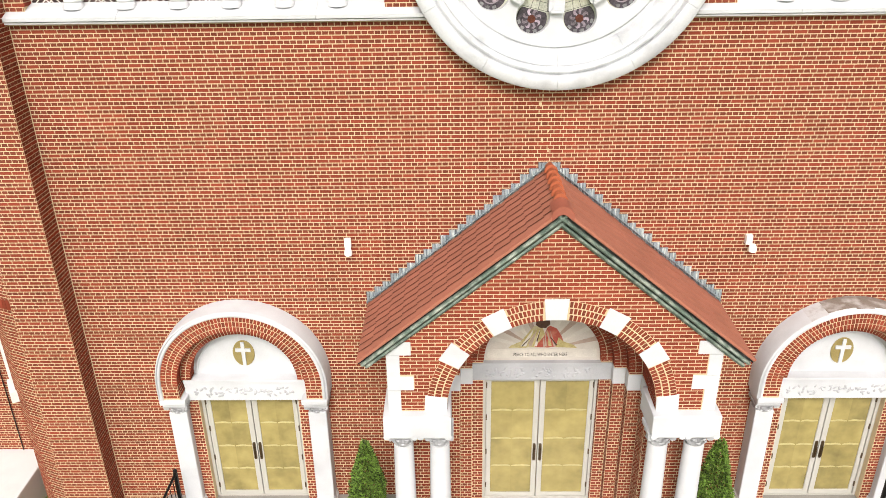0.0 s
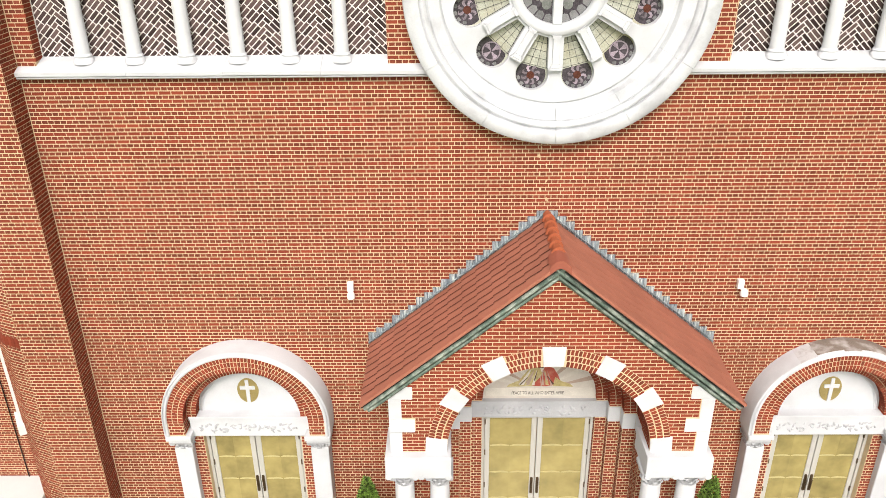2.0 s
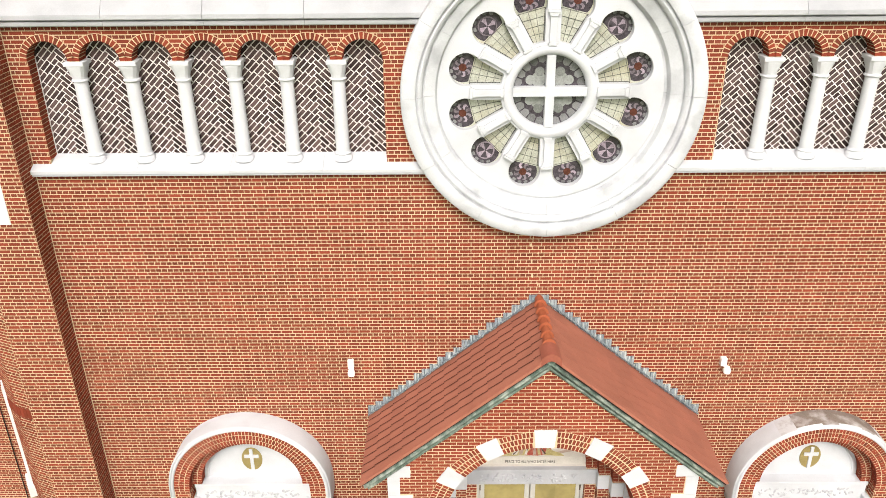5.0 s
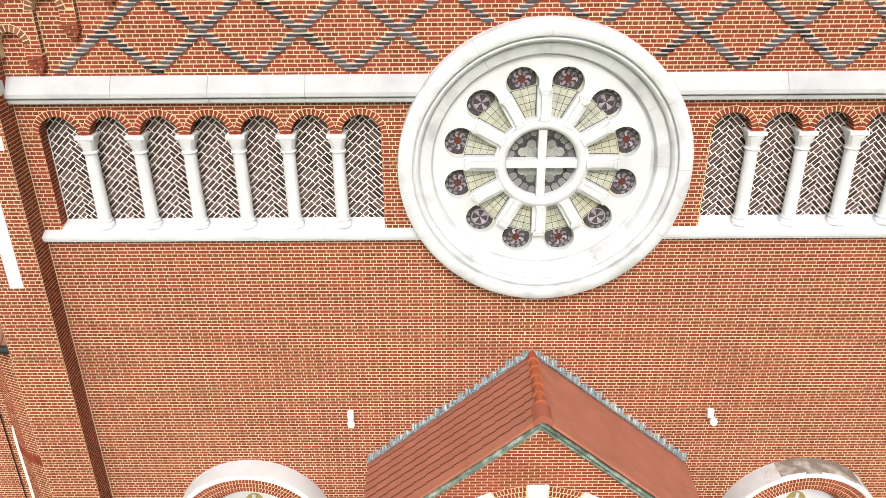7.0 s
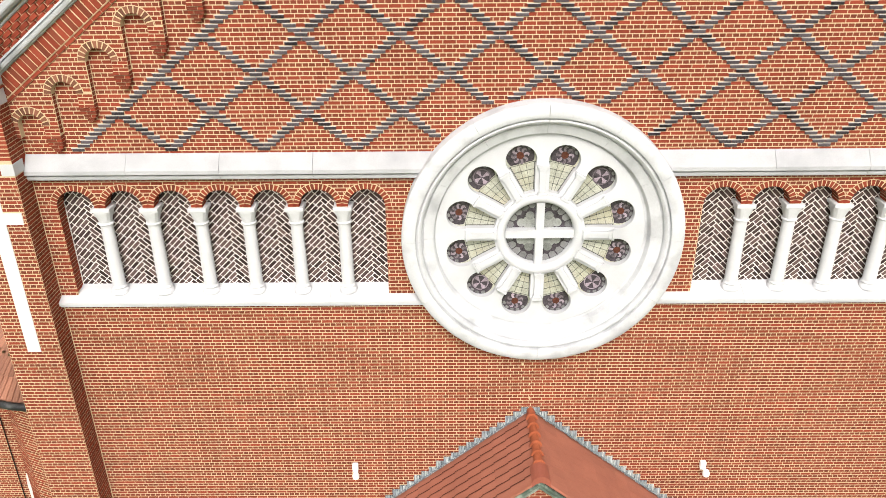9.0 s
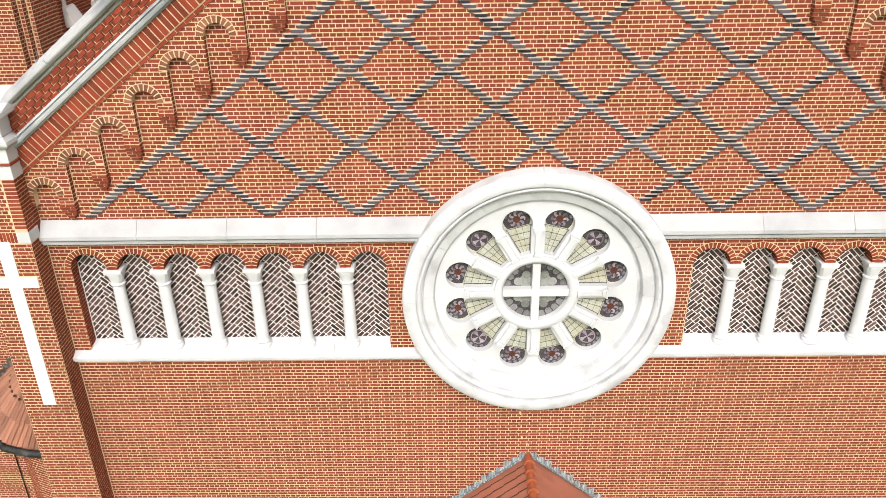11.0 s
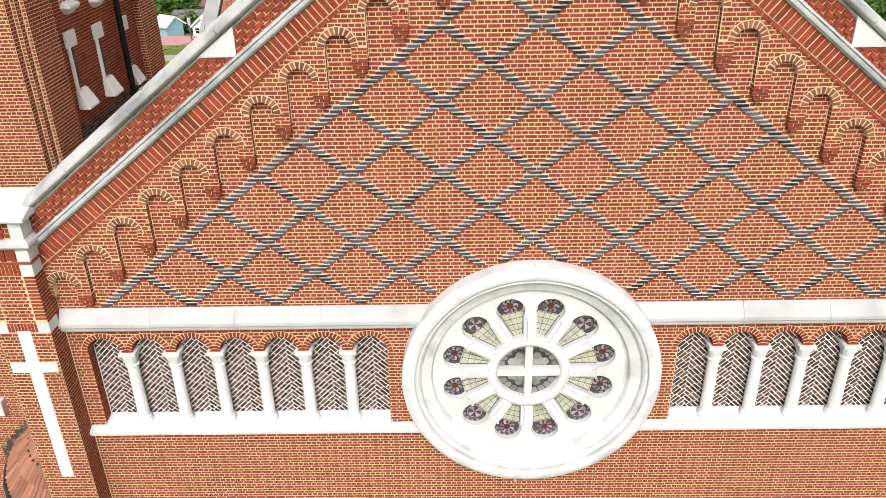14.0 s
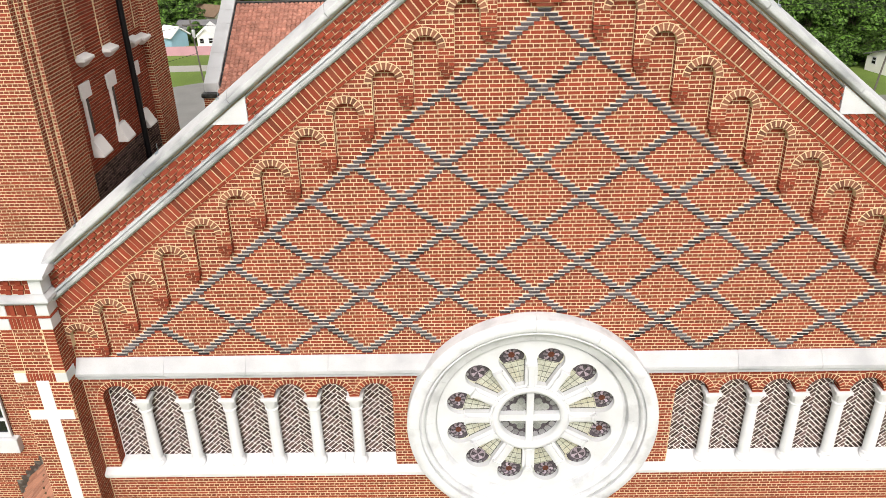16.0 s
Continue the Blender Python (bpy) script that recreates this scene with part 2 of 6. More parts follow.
def english_bond(u0, u1, v0, v1, keep, shift=0.0, joint=None, headers=True):
    """Bricks (u0, u1, v0, v1, header) of alternate stretcher and header courses, or of stretchers alone, over a rectangle."""
    out = []
    gap = JOINT if joint is None else joint
    for k in range(int(math.floor(v0 / COURSE)), int(math.ceil(v1 / COURSE))):
        header = headers and k % 2 == 1
        step = HEAD if header else STRETCH
        off = (0.05 if header else 0.1 if k % 2 and not headers else 0.0) + shift
        a = math.floor((u0 - off) / step) * step + off
        lo, hi = max(k * COURSE, v0), min((k + 1) * COURSE, v1)
        if hi - lo < 0.025:
            continue
        while a < u1:
            s, e = max(a, u0), min(a + step, u1)
            mid = (lo + hi) / 2
            if e - s > 0.03 and keep((s + e) / 2, mid) and keep(s + 0.02, mid) and keep(e - 0.02, mid):
                out.append((s + gap * 0.38, e - gap * 0.38, lo + gap / 2, hi - gap / 2, header))
            elif e - s > 0.03:
                # cut bricks at the edge of the field
                n = max(1, round((e - s) / 0.025))
                run = []
                for i in range(n + 1):
                    p = s + (e - s) * (i + 0.5) / n
                    if i < n and keep(p, mid):
                        run.append(i)
                    elif run:
                        p, q = s + (e - s) * run[0] / n, s + (e - s) * (run[-1] + 1) / n
                        out.append((p + gap * 0.38, q - gap * 0.38, lo + gap / 2, hi - gap / 2, header))
                        run = []
            a += step
    return out


def brick_mesh(name, pieces, origin, uu, vv, mats, proud=PROUD, sink=0.012):
    """All the pieces, each a box of its own, on the plane through origin; uu x vv points out of the wall."""
    o, u, v = np.array(origin, float), np.array(uu, float), np.array(vv, float)
    w = np.cross(u, v)
    p = np.array([q[:4] for q in pieces], float)
    n = len(p)
    wob = (np.random.rand(n) - 0.5) * min(0.003, proud)
    verts = np.empty((n, 8, 3))
    for i, (a, b, c) in enumerate(((0, 2, 0), (1, 2, 0), (1, 3, 0), (0, 3, 0), (0, 2, 1), (1, 2, 1), (1, 3, 1), (0, 3, 1))):
        depth = (proud + wob if c else np.full(n, -sink))
        verts[:, i] = o + p[:, a:a + 1] * u + p[:, b:b + 1] * v + depth[:, None] * w
    base = np.array([(4, 5, 6, 7), (0, 1, 5, 4), (1, 2, 6, 5), (2, 3, 7, 6), (3, 0, 4, 7)])
    faces = (np.arange(n)[:, None, None] * 8 + base[None]).reshape(-1, 4)
    me = bpy.data.meshes.new(name)
    me.from_pydata(verts.reshape(-1, 3).tolist(), [], faces.tolist())
    for m in mats:
        me.materials.append(m)
    me.polygons.foreach_set("material_index", np.repeat([int(q[4]) for q in pieces], 5))
    me.update()
    return me


def lay(parent, pieces, origin, uu, vv, single=None, mats=(BRICK, HEADER), one=(BRICK_ONE, HEADER_ONE), proud=PROUD, name="brick"):
    """Bricks inside 'single' (u0, u1, v0, v1) become parts of their own, the rest one joined mesh."""
    rest, alone = [], []
    for q in pieces:
        inside = single and single[0] < q[0] and q[1] < single[1] and single[2] < q[2] and q[3] < single[3] and len(alone) < 300
        (alone if inside else rest).append(q)
    if rest:
        ob = new(name + "work", brick_mesh(name + "work", rest, origin, uu, vv, mats, proud))
        ob.parent = parent
        ob["kind"] = "stuff"
    shared = {}
    u, v = Vector(uu), Vector(vv)
    turn = Matrix((u, v, u.cross(v))).transposed().to_4x4()
    for q in alone:
        key = (round(q[1] - q[0], 3), round(q[3] - q[2], 3), q[4])
        if key not in shared:
            shared[key] = brick_mesh(name, [(-key[0] / 2, key[0] / 2, -key[1] / 2, key[1] / 2, 0)], (0, 0, 0), (1, 0, 0), (0, 1, 0), [one[int(q[4])]], proud)
        ob = new(name, shared[key])
        ob.parent = parent
        ob.matrix_basis = Matrix.Translation(Vector(origin) + u * (q[0] + q[1]) / 2 + v * (q[2] + q[3]) / 2) @ turn


def arc(cx, cz, r, a0, a1, n):
    return [(cx + r * math.cos(radians(a0 + (a1 - a0) * i / n)), cz + r * math.sin(radians(a0 + (a1 - a0) * i / n))) for i in range(n + 1)]


def voussoirs(geo, cx, cz, r0, r1, y0, y1, n, a0=0.0, a1=180.0, mats=(0, 1), gap=0.010, skip=None):
    """Wedge bricks round an arch."""
    for i in range(n):
        p, q = a0 + (a1 - a0) * i / n, a0 + (a1 - a0) * (i + 1) / n
        if skip and skip((p + q) / 2):
            continue
        g0, g1 = math.degrees(gap / 2 / r0), math.degrees(gap / 2 / r1)
        pts = [(r0, p + g0), (r1, p + g1), (r1, q - g1), (r0, q - g0)]
        verts = [(cx + r * math.cos(radians(a)), y, cz + r * math.sin(radians(a))) for y in (y0, y1) for r, a in pts]
        geo.add(verts, [(0, 1, 2, 3), (7, 6, 5, 4), (0, 4, 5, 1), (1, 5, 6, 2), (2, 6, 7, 3), (3, 7, 4, 0)], mats[i % len(mats)])


WEDGES = {}


def wedge_parts(parent, cx, cz, r0, r1, y0, y1, n, a0=0.0, a1=180.0, mats=(BRICK_ONE, HEADER_ONE), gap=0.012, skip=None):
    """Wedge bricks round an arch, each a part of its own; equal ones share their mesh."""
    for i in range(n):
        p, q = a0 + (a1 - a0) * i / n, a0 + (a1 - a0) * (i + 1) / n
        if skip and skip((p + q) / 2):
            continue
        key = (round(r0, 3), round(r1, 3), round(y1 - y0, 3), n, round(a0, 2), round(a1, 2), i, mats[i % len(mats)].name)
        if key not in WEDGES:
            g = Geo()
            voussoirs(g, 0, 0, r0, r1, 0, y1 - y0, 1, p, q, mats=(0,), gap=gap)
            WEDGES[key] = g.mesh("voussoir", mats[i % len(mats)])
        ob = new("voussoir", WEDGES[key])
        ob.parent = parent
        ob.location = (cx, y0, cz)


X_, Z_ = (1, 0, 0), (0, 0, 1)

# ---- the setting: ground ----
LOW = -8.1
slope = [(-90, -1.6), (22, -1.6), (30, -1.9), (45, -4.0), (62, -7.4), (75, LOW), (1200, LOW)]
ground = tagged(part("ground", Geo().add([(x, y, z) for y, z in slope for x in (-700, 700)], [(2 * i, 2 * i + 1, 2 * i + 3, 2 * i + 2) for i in range(len(slope) - 1)]), material("lawn_ground", (0.11, 0.17, 0.032), 0.95, 0.25, 0.15, 12, 0.2), smooth=True), "mown green lawn round the church", "lawn", kind="structure")
paving = tagged(part("pavement", Geo().box(-7.4, 14, -9, -0.002, -1.65, -0.04), material("concrete_paving", (0.252, 0.24, 0.222), 0.9, 0.1, 1, 40, 0.1)), "grey concrete paving before the church doors", "paving", kind="structure")

# ---- front wall ----
RAKE = 0.78
LEFT, RIGHT = -8.32, 8.32
ROSE_Z, PORTAL, SPRING = 10.61, 5.45, 2.91
NICHE = 0.804
ARC_SPRING, ARC_IN, ARC_OUT = 11.12, 0.31, 0.42
ARCADE = [-7.71 + NICHE * i for i in range(7)]
SILL = 9.51
SHIFT = 0.11


def rake(x, top):
    return top - RAKE * abs(x)


def arcade_outline(side):
    """The scalloped opening that holds one row of seven blind arches."""
    pts = [(-8.024, SILL - 0.12), (-2.572, SILL - 0.12), (-2.572, ARC_SPRING)]
    for c in reversed(ARCADE):
        pts += arc(c, ARC_SPRING, ARC_IN + 0.05, 0, 180, 12)
    pts.append((-8.024, ARC_SPRING))
    return [(x * side + (SHIFT if side < 0 else 0), z) for x, z in pts]


wall = thing("wall_front", "red brick church front in alternate long and short courses with pale mortar", "church front", kind="structure")
holes = [arc(0, ROSE_Z, 1.9, 0, 352.5, 47), arcade_outline(1), arcade_outline(-1)]
for s in (-1, 1):
    holes.append([(s * PORTAL + x, z) for x, z in [(-0.98, -0.08), (0.98, -0.08), (0.98, 2.47), (-0.98, 2.47)]])
outline = [(LEFT, -1.7), (RIGHT, -1.7), (RIGHT, rake(RIGHT, 20.5)), (0, 20.5), (LEFT, rake(LEFT, 20.5))]
part("mortar_bed", Geo().plate(outline, holes, 0, 0.45), MORTAR, wall)


def porch_roof_z(x):
    return 6.85 - 0.82 * abs(x)


def in_portal(x, z, r):
    d = abs(x) - PORTAL
    return (z < SPRING and abs(d) < r) or math.hypot(d, z - SPRING) < r


def wall_keep(x, z):
    if math.hypot(x, z - ROSE_Z) < 2.25:
        return False
    if z > rake(x, 19.46):
        return False
    if in_portal(x, z, 1.42) or (abs(x) < 2.55 and z < porch_roof_z(x)):
        return False
    a = -x if x < 0 else x - SHIFT
    if 2.576 < a < 8.02 and SILL - 0.05 < z < ARC_SPRING:
        return False
    if z >= ARC_SPRING and min(math.hypot(a + c, z - ARC_SPRING) for c in ARCADE) < ARC_OUT - 0.01:
        return False
    if SILL - 0.20 < z < SILL - 0.05 or 11.72 < z < 12.06:
        return False
    return True


lay(wall, english_bond(LEFT, -7.4, -1.6, -0.1, wall_keep) + english_bond(LEFT, RIGHT, -0.1, 19.4, wall_keep), (0, 0, 0), X_, Z_, single=(-1.9, 0.1, 7.1, 7.9))

# ---- grey lattice ----
lattice = set()
TOP_COURSE = 273
for j in range(11):
    for i in range(-j, j + 1, 2):
        for d in (-1, 1):
            for s in range(10):
                k = TOP_COURSE - 9 * j - s
                if k * COURSE > 12.09:
                    lattice.add((round(0.745 * i + d * {1: 0.101, 8: 0.644}.get(s, 0.0828 * s), 3), k))
grey_bricks = []
for x, k in sorted(lattice):
    z = k * COURSE
    if math.hypot(x, z - ROSE_Z) > 2.35:
        grey_bricks.append((x - 0.095, x + 0.095, z + 0.003, z + COURSE - 0.019, 0))
seen_rows = {}
picked = []
for q in grey_bricks:
    row = seen_rows.setdefault(q[2], [])
    if all(abs(q[0] - o) > 0.185 for o in row):
        row.append(q[0])
        picked.append(q)
lattice_bed = new("lattice_joints", brick_mesh("lattice_joints", [(q[0] - 0.012, q[1] + 0.004, q[3] + 0.001, q[3] + 0.0125, 0) for q in picked], (0, 0, 0), X_, Z_, [LATTICEJOINT], 0.017))
lattice_bed.parent = wall
lattice_bed["kind"] = "stuff"
lay(wall, picked, (0, 0, 0), X_, Z_, single=(-2.6, 2.6, 13.2, 17.2), mats=(GREYBRICK, GREYBRICK), one=(GREY_ONE, GREY_ONE), proud=0.020, name="grey_brick")

rnd = random.Random(4)
for i in range(7):
    x, z = -0.10 + rnd.uniform(-0.09, 0.09), 8.12 - 0.15 * i + rnd.uniform(-0.02, 0.02)
    w, hh = rnd.uniform(0.008, 0.018), rnd.uniform(0.02, 0.05)
    part("lime_smear", Geo().plate([(x - w, z - hh * 0.6), (x + w * 0.4, z - hh), (x + w, z), (x + w * 0.3, z + hh), (x - w * 0.8, z + hh * 0.5)], [], -0.0075, -0.003), MORTAR, wall)

# ---- stepped corbel frieze under the rake ----
STEP_X, STEP_Z, FR_IN, FR_OUT = 0.629, 0.502, 0.195, 0.31
left_arches = [(-0.51 - STEP_X * i, 18.60 - STEP_Z * i) for i in range(13)]
frieze_arches = sorted([(x, z) for x, z in left_arches if x > -8.15] + [(-x, z) for x, z in left_arches if x > -8.15])
lower = [(LEFT, frieze_arches[0][1] - 0.2), (frieze_arches[0][0] - FR_IN, frieze_arches[0][1] - 0.2)]
for n, (x, s) in enumerate(frieze_arches):
    lower += list(reversed(arc(x, s, FR_IN, 0, 180, 10)))
    if n + 1 < len(frieze_arches):
        x2, s2 = frieze_arches[n + 1]
        b = min(s, s2) - 0.16
        lower += [(x + FR_IN, b), (x2 - FR_IN, b)]
lower += [(frieze_arches[-1][0] + FR_IN, frieze_arches[-1][1] - 0.32), (RIGHT, frieze_arches[-1][1] - 0.32)]
frieze = thing("corbel_frieze", "stepped red brick corbel frieze of small round arches under the gable", "frieze", kind="structure")
FRY = -0.120
part("mortar_bed", Geo().plate(lower + [(RIGHT, rake(RIGHT, 19.5)), (0, 19.5), (LEFT, rake(LEFT, 19.5))], [], FRY, 0.0), MORTAR, frieze)


def frieze_keep(x, z):
    if z > rake(x, 19.46):
        return False
    for ax, s in frieze_arches:
        if abs(x - ax) < STEP_X / 2 + 0.01:
            if z >= s:
                return math.hypot(x - ax, z - s) > FR_OUT - 0.05
            break
    for (a, s), (b, s2) in zip(frieze_arches, frieze_arches[1:]):
        if a + FR_IN < x < b - FR_IN:
            return z > min(s, s2) - 0.16
    return abs(x) > abs(frieze_arches[0][0]) + FR_IN and z > frieze_arches[0][1] - 0.32


piers = [(a + FR_IN, b - FR_IN, min(s, s2)) for (a, s), (b, s2) in zip(frieze_arches, frieze_arches[1:])]
rest = english_bond(LEFT, RIGHT, 12.5, 19.4, lambda x, z: frieze_keep(x, z) and not any(p < x < q and z < top for p, q, top in piers))
for p, q, top in piers:
    for n in range(3):
        z0, z1 = top - 0.16 + 0.0533 * n, top - 0.16 + 0.0533 * (n + 1)
        cut = (p + q) / 2 + (0.05 if n % 2 else -0.03)
        rest += [(p + 0.004, cut - 0.006, z0 + 0.006, z1 - 0.006, 0), (cut + 0.006, q - 0.004, z0 + 0.006, z1 - 0.006, n % 2)]
lay(frieze, rest, (0, FRY, 0), X_, Z_, single=(-3.9, -2.2, 15.6, 17.2))
for n in range(4):
    z = frieze_arches[0][1] - 0.2 + 0.0662 * n
    part("end_brick", Geo().box(LEFT + 0.004, frieze_arches[0][0] - FR_IN - 0.004, FRY - 0.007, -0.002, z + 0.005, z + 0.058), HEADER, frieze)
# brick sides of the small arches
for n, (ax, s) in enumerate(frieze_arches):
    for side, m in ((-1, n - 1), (1, n + 1)):
        if 0 <= m < len(frieze_arches):
            low = min(s, frieze_arches[m][1]) - 0.155
            span = (FRY + 0.002, -0.003) if side < 0 else (0.003, -FRY - 0.002)
            lay(frieze, english_bond(*span, low, s, lambda u, v: True, joint=0.0115), (ax + side * FR_IN, 0, 0), (0, 1, 0) if side < 0 else (0, -1, 0), Z_, proud=0.0014)
            x = ax + side * FR_IN
            part("corner_joint", Geo().box(*sorted((x + side * 0.002, x - side * 0.011)), -0.008, -0.001, low, s), MORTAR, frieze)
FRIEZERING = material("weathered_arch_brick", (0.198, 0.078, 0.048), 0.85, 0.2, 4, 90, 0.2, objects=0.5)
for ax, s in frieze_arches:
    g = Geo()
    g.plate(arc(0, 0, FR_OUT + 0.004, 0, 180, 16) + list(reversed(arc(0, 0, FR_IN + 0.006, 0, 180, 16))), [], FRY - 0.008, -0.001)
    ring = part("arch_ring", g, MORTAR, frieze)
    ring.location = (ax, 0, s)
    wedge_parts(ring, 0, 0, FR_IN, FR_OUT - 0.008, FRY - 0.014, 0.0, 11, mats=(FRIEZERING,), gap=0.02)
for (a, s), (b, s2) in zip(frieze_arches, frieze_arches[1:]):
    mid, w, z = (a + b) / 2, (b - a) / 2 - FR_IN, min(s, s2) - 0.16
    g = Geo()
    for i in range(5):
        f, dy = (1.0, 1.0, 0.98, 0.74, 0.42)[i], FRY - 0.016 + 0.015 * i
        z0, z1 = z - 0.0575 * (i + 1), z - 0.0575 * i
        g.box(mid - w * f + 0.004, mid + w * f - 0.004, dy + 0.006, 0, z0, z1, 2)
        cut = mid + w * f * (0.3 if i % 2 else -0.25)
        if f > 0.5:
            g.box(mid - w * f, cut - 0.005, dy, 0, z0 + 0.005, z1 - 0.005, i % 2).box(cut + 0.005, mid + w * f, dy - 0.002, 0, z0 + 0.005, z1 - 0.005, (i + 1) % 2)
        else:
            g.box(mid - w * f, mid + w * f, dy, 0, z0 + 0.005, z1 - 0.005, 1)
    part("corbel", g, [BRICK, HEADER, MORTAR], frieze)

# ---- raking bands, mouldings and coping ----
ANG = math.atan(RAKE)
C_, S_ = math.cos(ANG), math.sin(ANG)
gable = thing("gable_coping", "white stone raking mouldings and coping over red brick dentil bands", "gable coping", kind="structure")


def raking(top, x_from, x_to):
    """Path of a raking line from the left end over the apex to the right end."""
    return [(x_from, rake(x_from, top)), (0, top), (x_to, rake(x_to, top))]


part("band_bed", Geo().sweep(raking(19.42, LEFT, RIGHT), [(0, 0.0), (0, -0.13), (0.06, -0.13), (0.06, -0.15), (0.40, -0.15), (0.42, -0.122), (0.92, -0.122), (0.92, 0.0)]), MORTAR, gable)
LONG = abs(LEFT) / C_
for s in (-1, 1):
    u = (C_, 0, S_) if s < 0 else (C_, 0, -S_)
    v = (-S_, 0, C_) if s < 0 else (S_, 0, C_)
    o = (LEFT, 0, rake(LEFT, 19.42)) if s < 0 else (0, 0, 19.42)
    soldiers = [(0.104 * i + 0.011, 0.104 * i + 0.093, 0.075, 0.385, i % 3 == 1) for i in range(int(LONG / 0.104))]
    for odd in (0, 1):
        lay(gable, soldiers[odd::2], (o[0], -0.15, o[2]), u, v, single=(0, 20, 0, 1) if odd else None, proud=0.008 + 0.012 * odd, name="soldier_brick")
    thin = [(0.2 * i + 0.006, 0.2 * i + 0.190, 0.004, 0.054, 0) for i in range(int(LONG / 0.2))]
    lay(gable, thin, (o[0], -0.13, o[2]), u, v, proud=0.014, name="edge_brick")
    for out in (0, 1):
        teeth = []
        for r in range(4):
            v0 = 0.482 + r * 0.079
            for i in range(int(LONG / 0.2)):
                a = 0.2 * i + (0.1 if r % 2 else 0.0)
                teeth.append((a + 0.144, a + 0.192, v0 + 0.006, v0 + 0.071, 1) if out else (a + 0.006, a + 0.130, v0 + 0.005, v0 + 0.070, 0))
        lay(gable, teeth, (o[0], -0.122, o[2]), u, v, single=(2, 5, 0, 2) if out == 0 else None, mats=(BRICK, BRICK), one=(BRICK_ONE, BRICK_ONE), proud=0.044 if out == 0 else 0.006, name="dentil_brick")
MOULD = [(0, 0), (0, -0.165), (0.012, -0.195), (0.028, -0.197), (0.032, -0.235), (0.044, -0.246), (0.094, -0.250), (0.100, -0.205), (0.114, -0.205), (0.118, -0.238), (0.150, -0.232), (0.168, -0.10), (0.172, 0)]
COPE = [(-0.02, 0.5), (-0.02, -0.15), (0.01, -0.18), (0.02, -0.10), (0.036, -0.10), (0.04, -0.22), (0.07, -0.27), (0.09, -0.28), (0.15, -0.28), (0.24, 0.05), (0.24, 0.3), (0.18, 0.5)]
for name, label, top, prof, left_end, marks in (("moulding", "white stone raking moulding", 19.86, MOULD, LEFT - 0.1, (1.3, 3.6, 5.5, 7.2)), ("coping", "broad weathered white stone coping", 20.46, COPE, LEFT + 0.06, (1.6, 3.1, 4.7, 6.2, 7.4))):
    part(name, Geo().sweep(raking(top, -marks[0], marks[0]), prof), WEATHERED, gable, label, smooth=name == "moulding", bevel=0.0 if name == "moulding" else 0.008)
    for s in (-1, 1):
        ends = list(marks) + [abs(left_end) if s < 0 else RIGHT]
        for a, b in zip(ends, ends[1:]):
            line = [(s * (a + 0.006), rake(a + 0.006, top)), (s * b, rake(b, top))]
            part(name, Geo().sweep(line if s > 0 else line[::-1], prof), WEATHERED, gable, label, smooth=name == "moulding", bevel=0.0 if name == "moulding" else 0.008)
for s in (-1, 1):
    x0, z0 = 4.53, 16.49
    tri = [(s * x0, z0), (s * (20.48 - z0) / RAKE, z0), (s * x0, rake(x0, 20.48))]
    part("kneeler", Geo().plate(tri, [], -0.188, -0.02), CLEANSTONE, gable, "flat white stone block set in the band", bevel=0.006)

# thin lightning rods clipped to the coping
def lightning_rod(x, h):
    z = rake(x, 20.46) + 0.30
    r = thing("lightning_rod", "thin grey metal lightning rod clipped to the coping", "lightning rod", "lightning rods on the coping", at=(x, 0.02, z))
    part("rod", Geo().tube((0, 0, -0.1), (0.005, -0.01, h), 0.006, 6, 0, 0.004), LEAD, r)
    part("clip", Geo().box(-0.03, 0.03, -0.05, 0.03, -0.07, 0.0), LEAD, r)
    part("cable", Geo().tube((0.03, -0.02, -0.05), (0.07, -0.17, -0.28), 0.007, 6), LEAD, r)


for x in (-7.72, -6.1, -5.0, -3.1, 3.4, 5.35, 6.3):
    lightning_rod(x, 0.15)

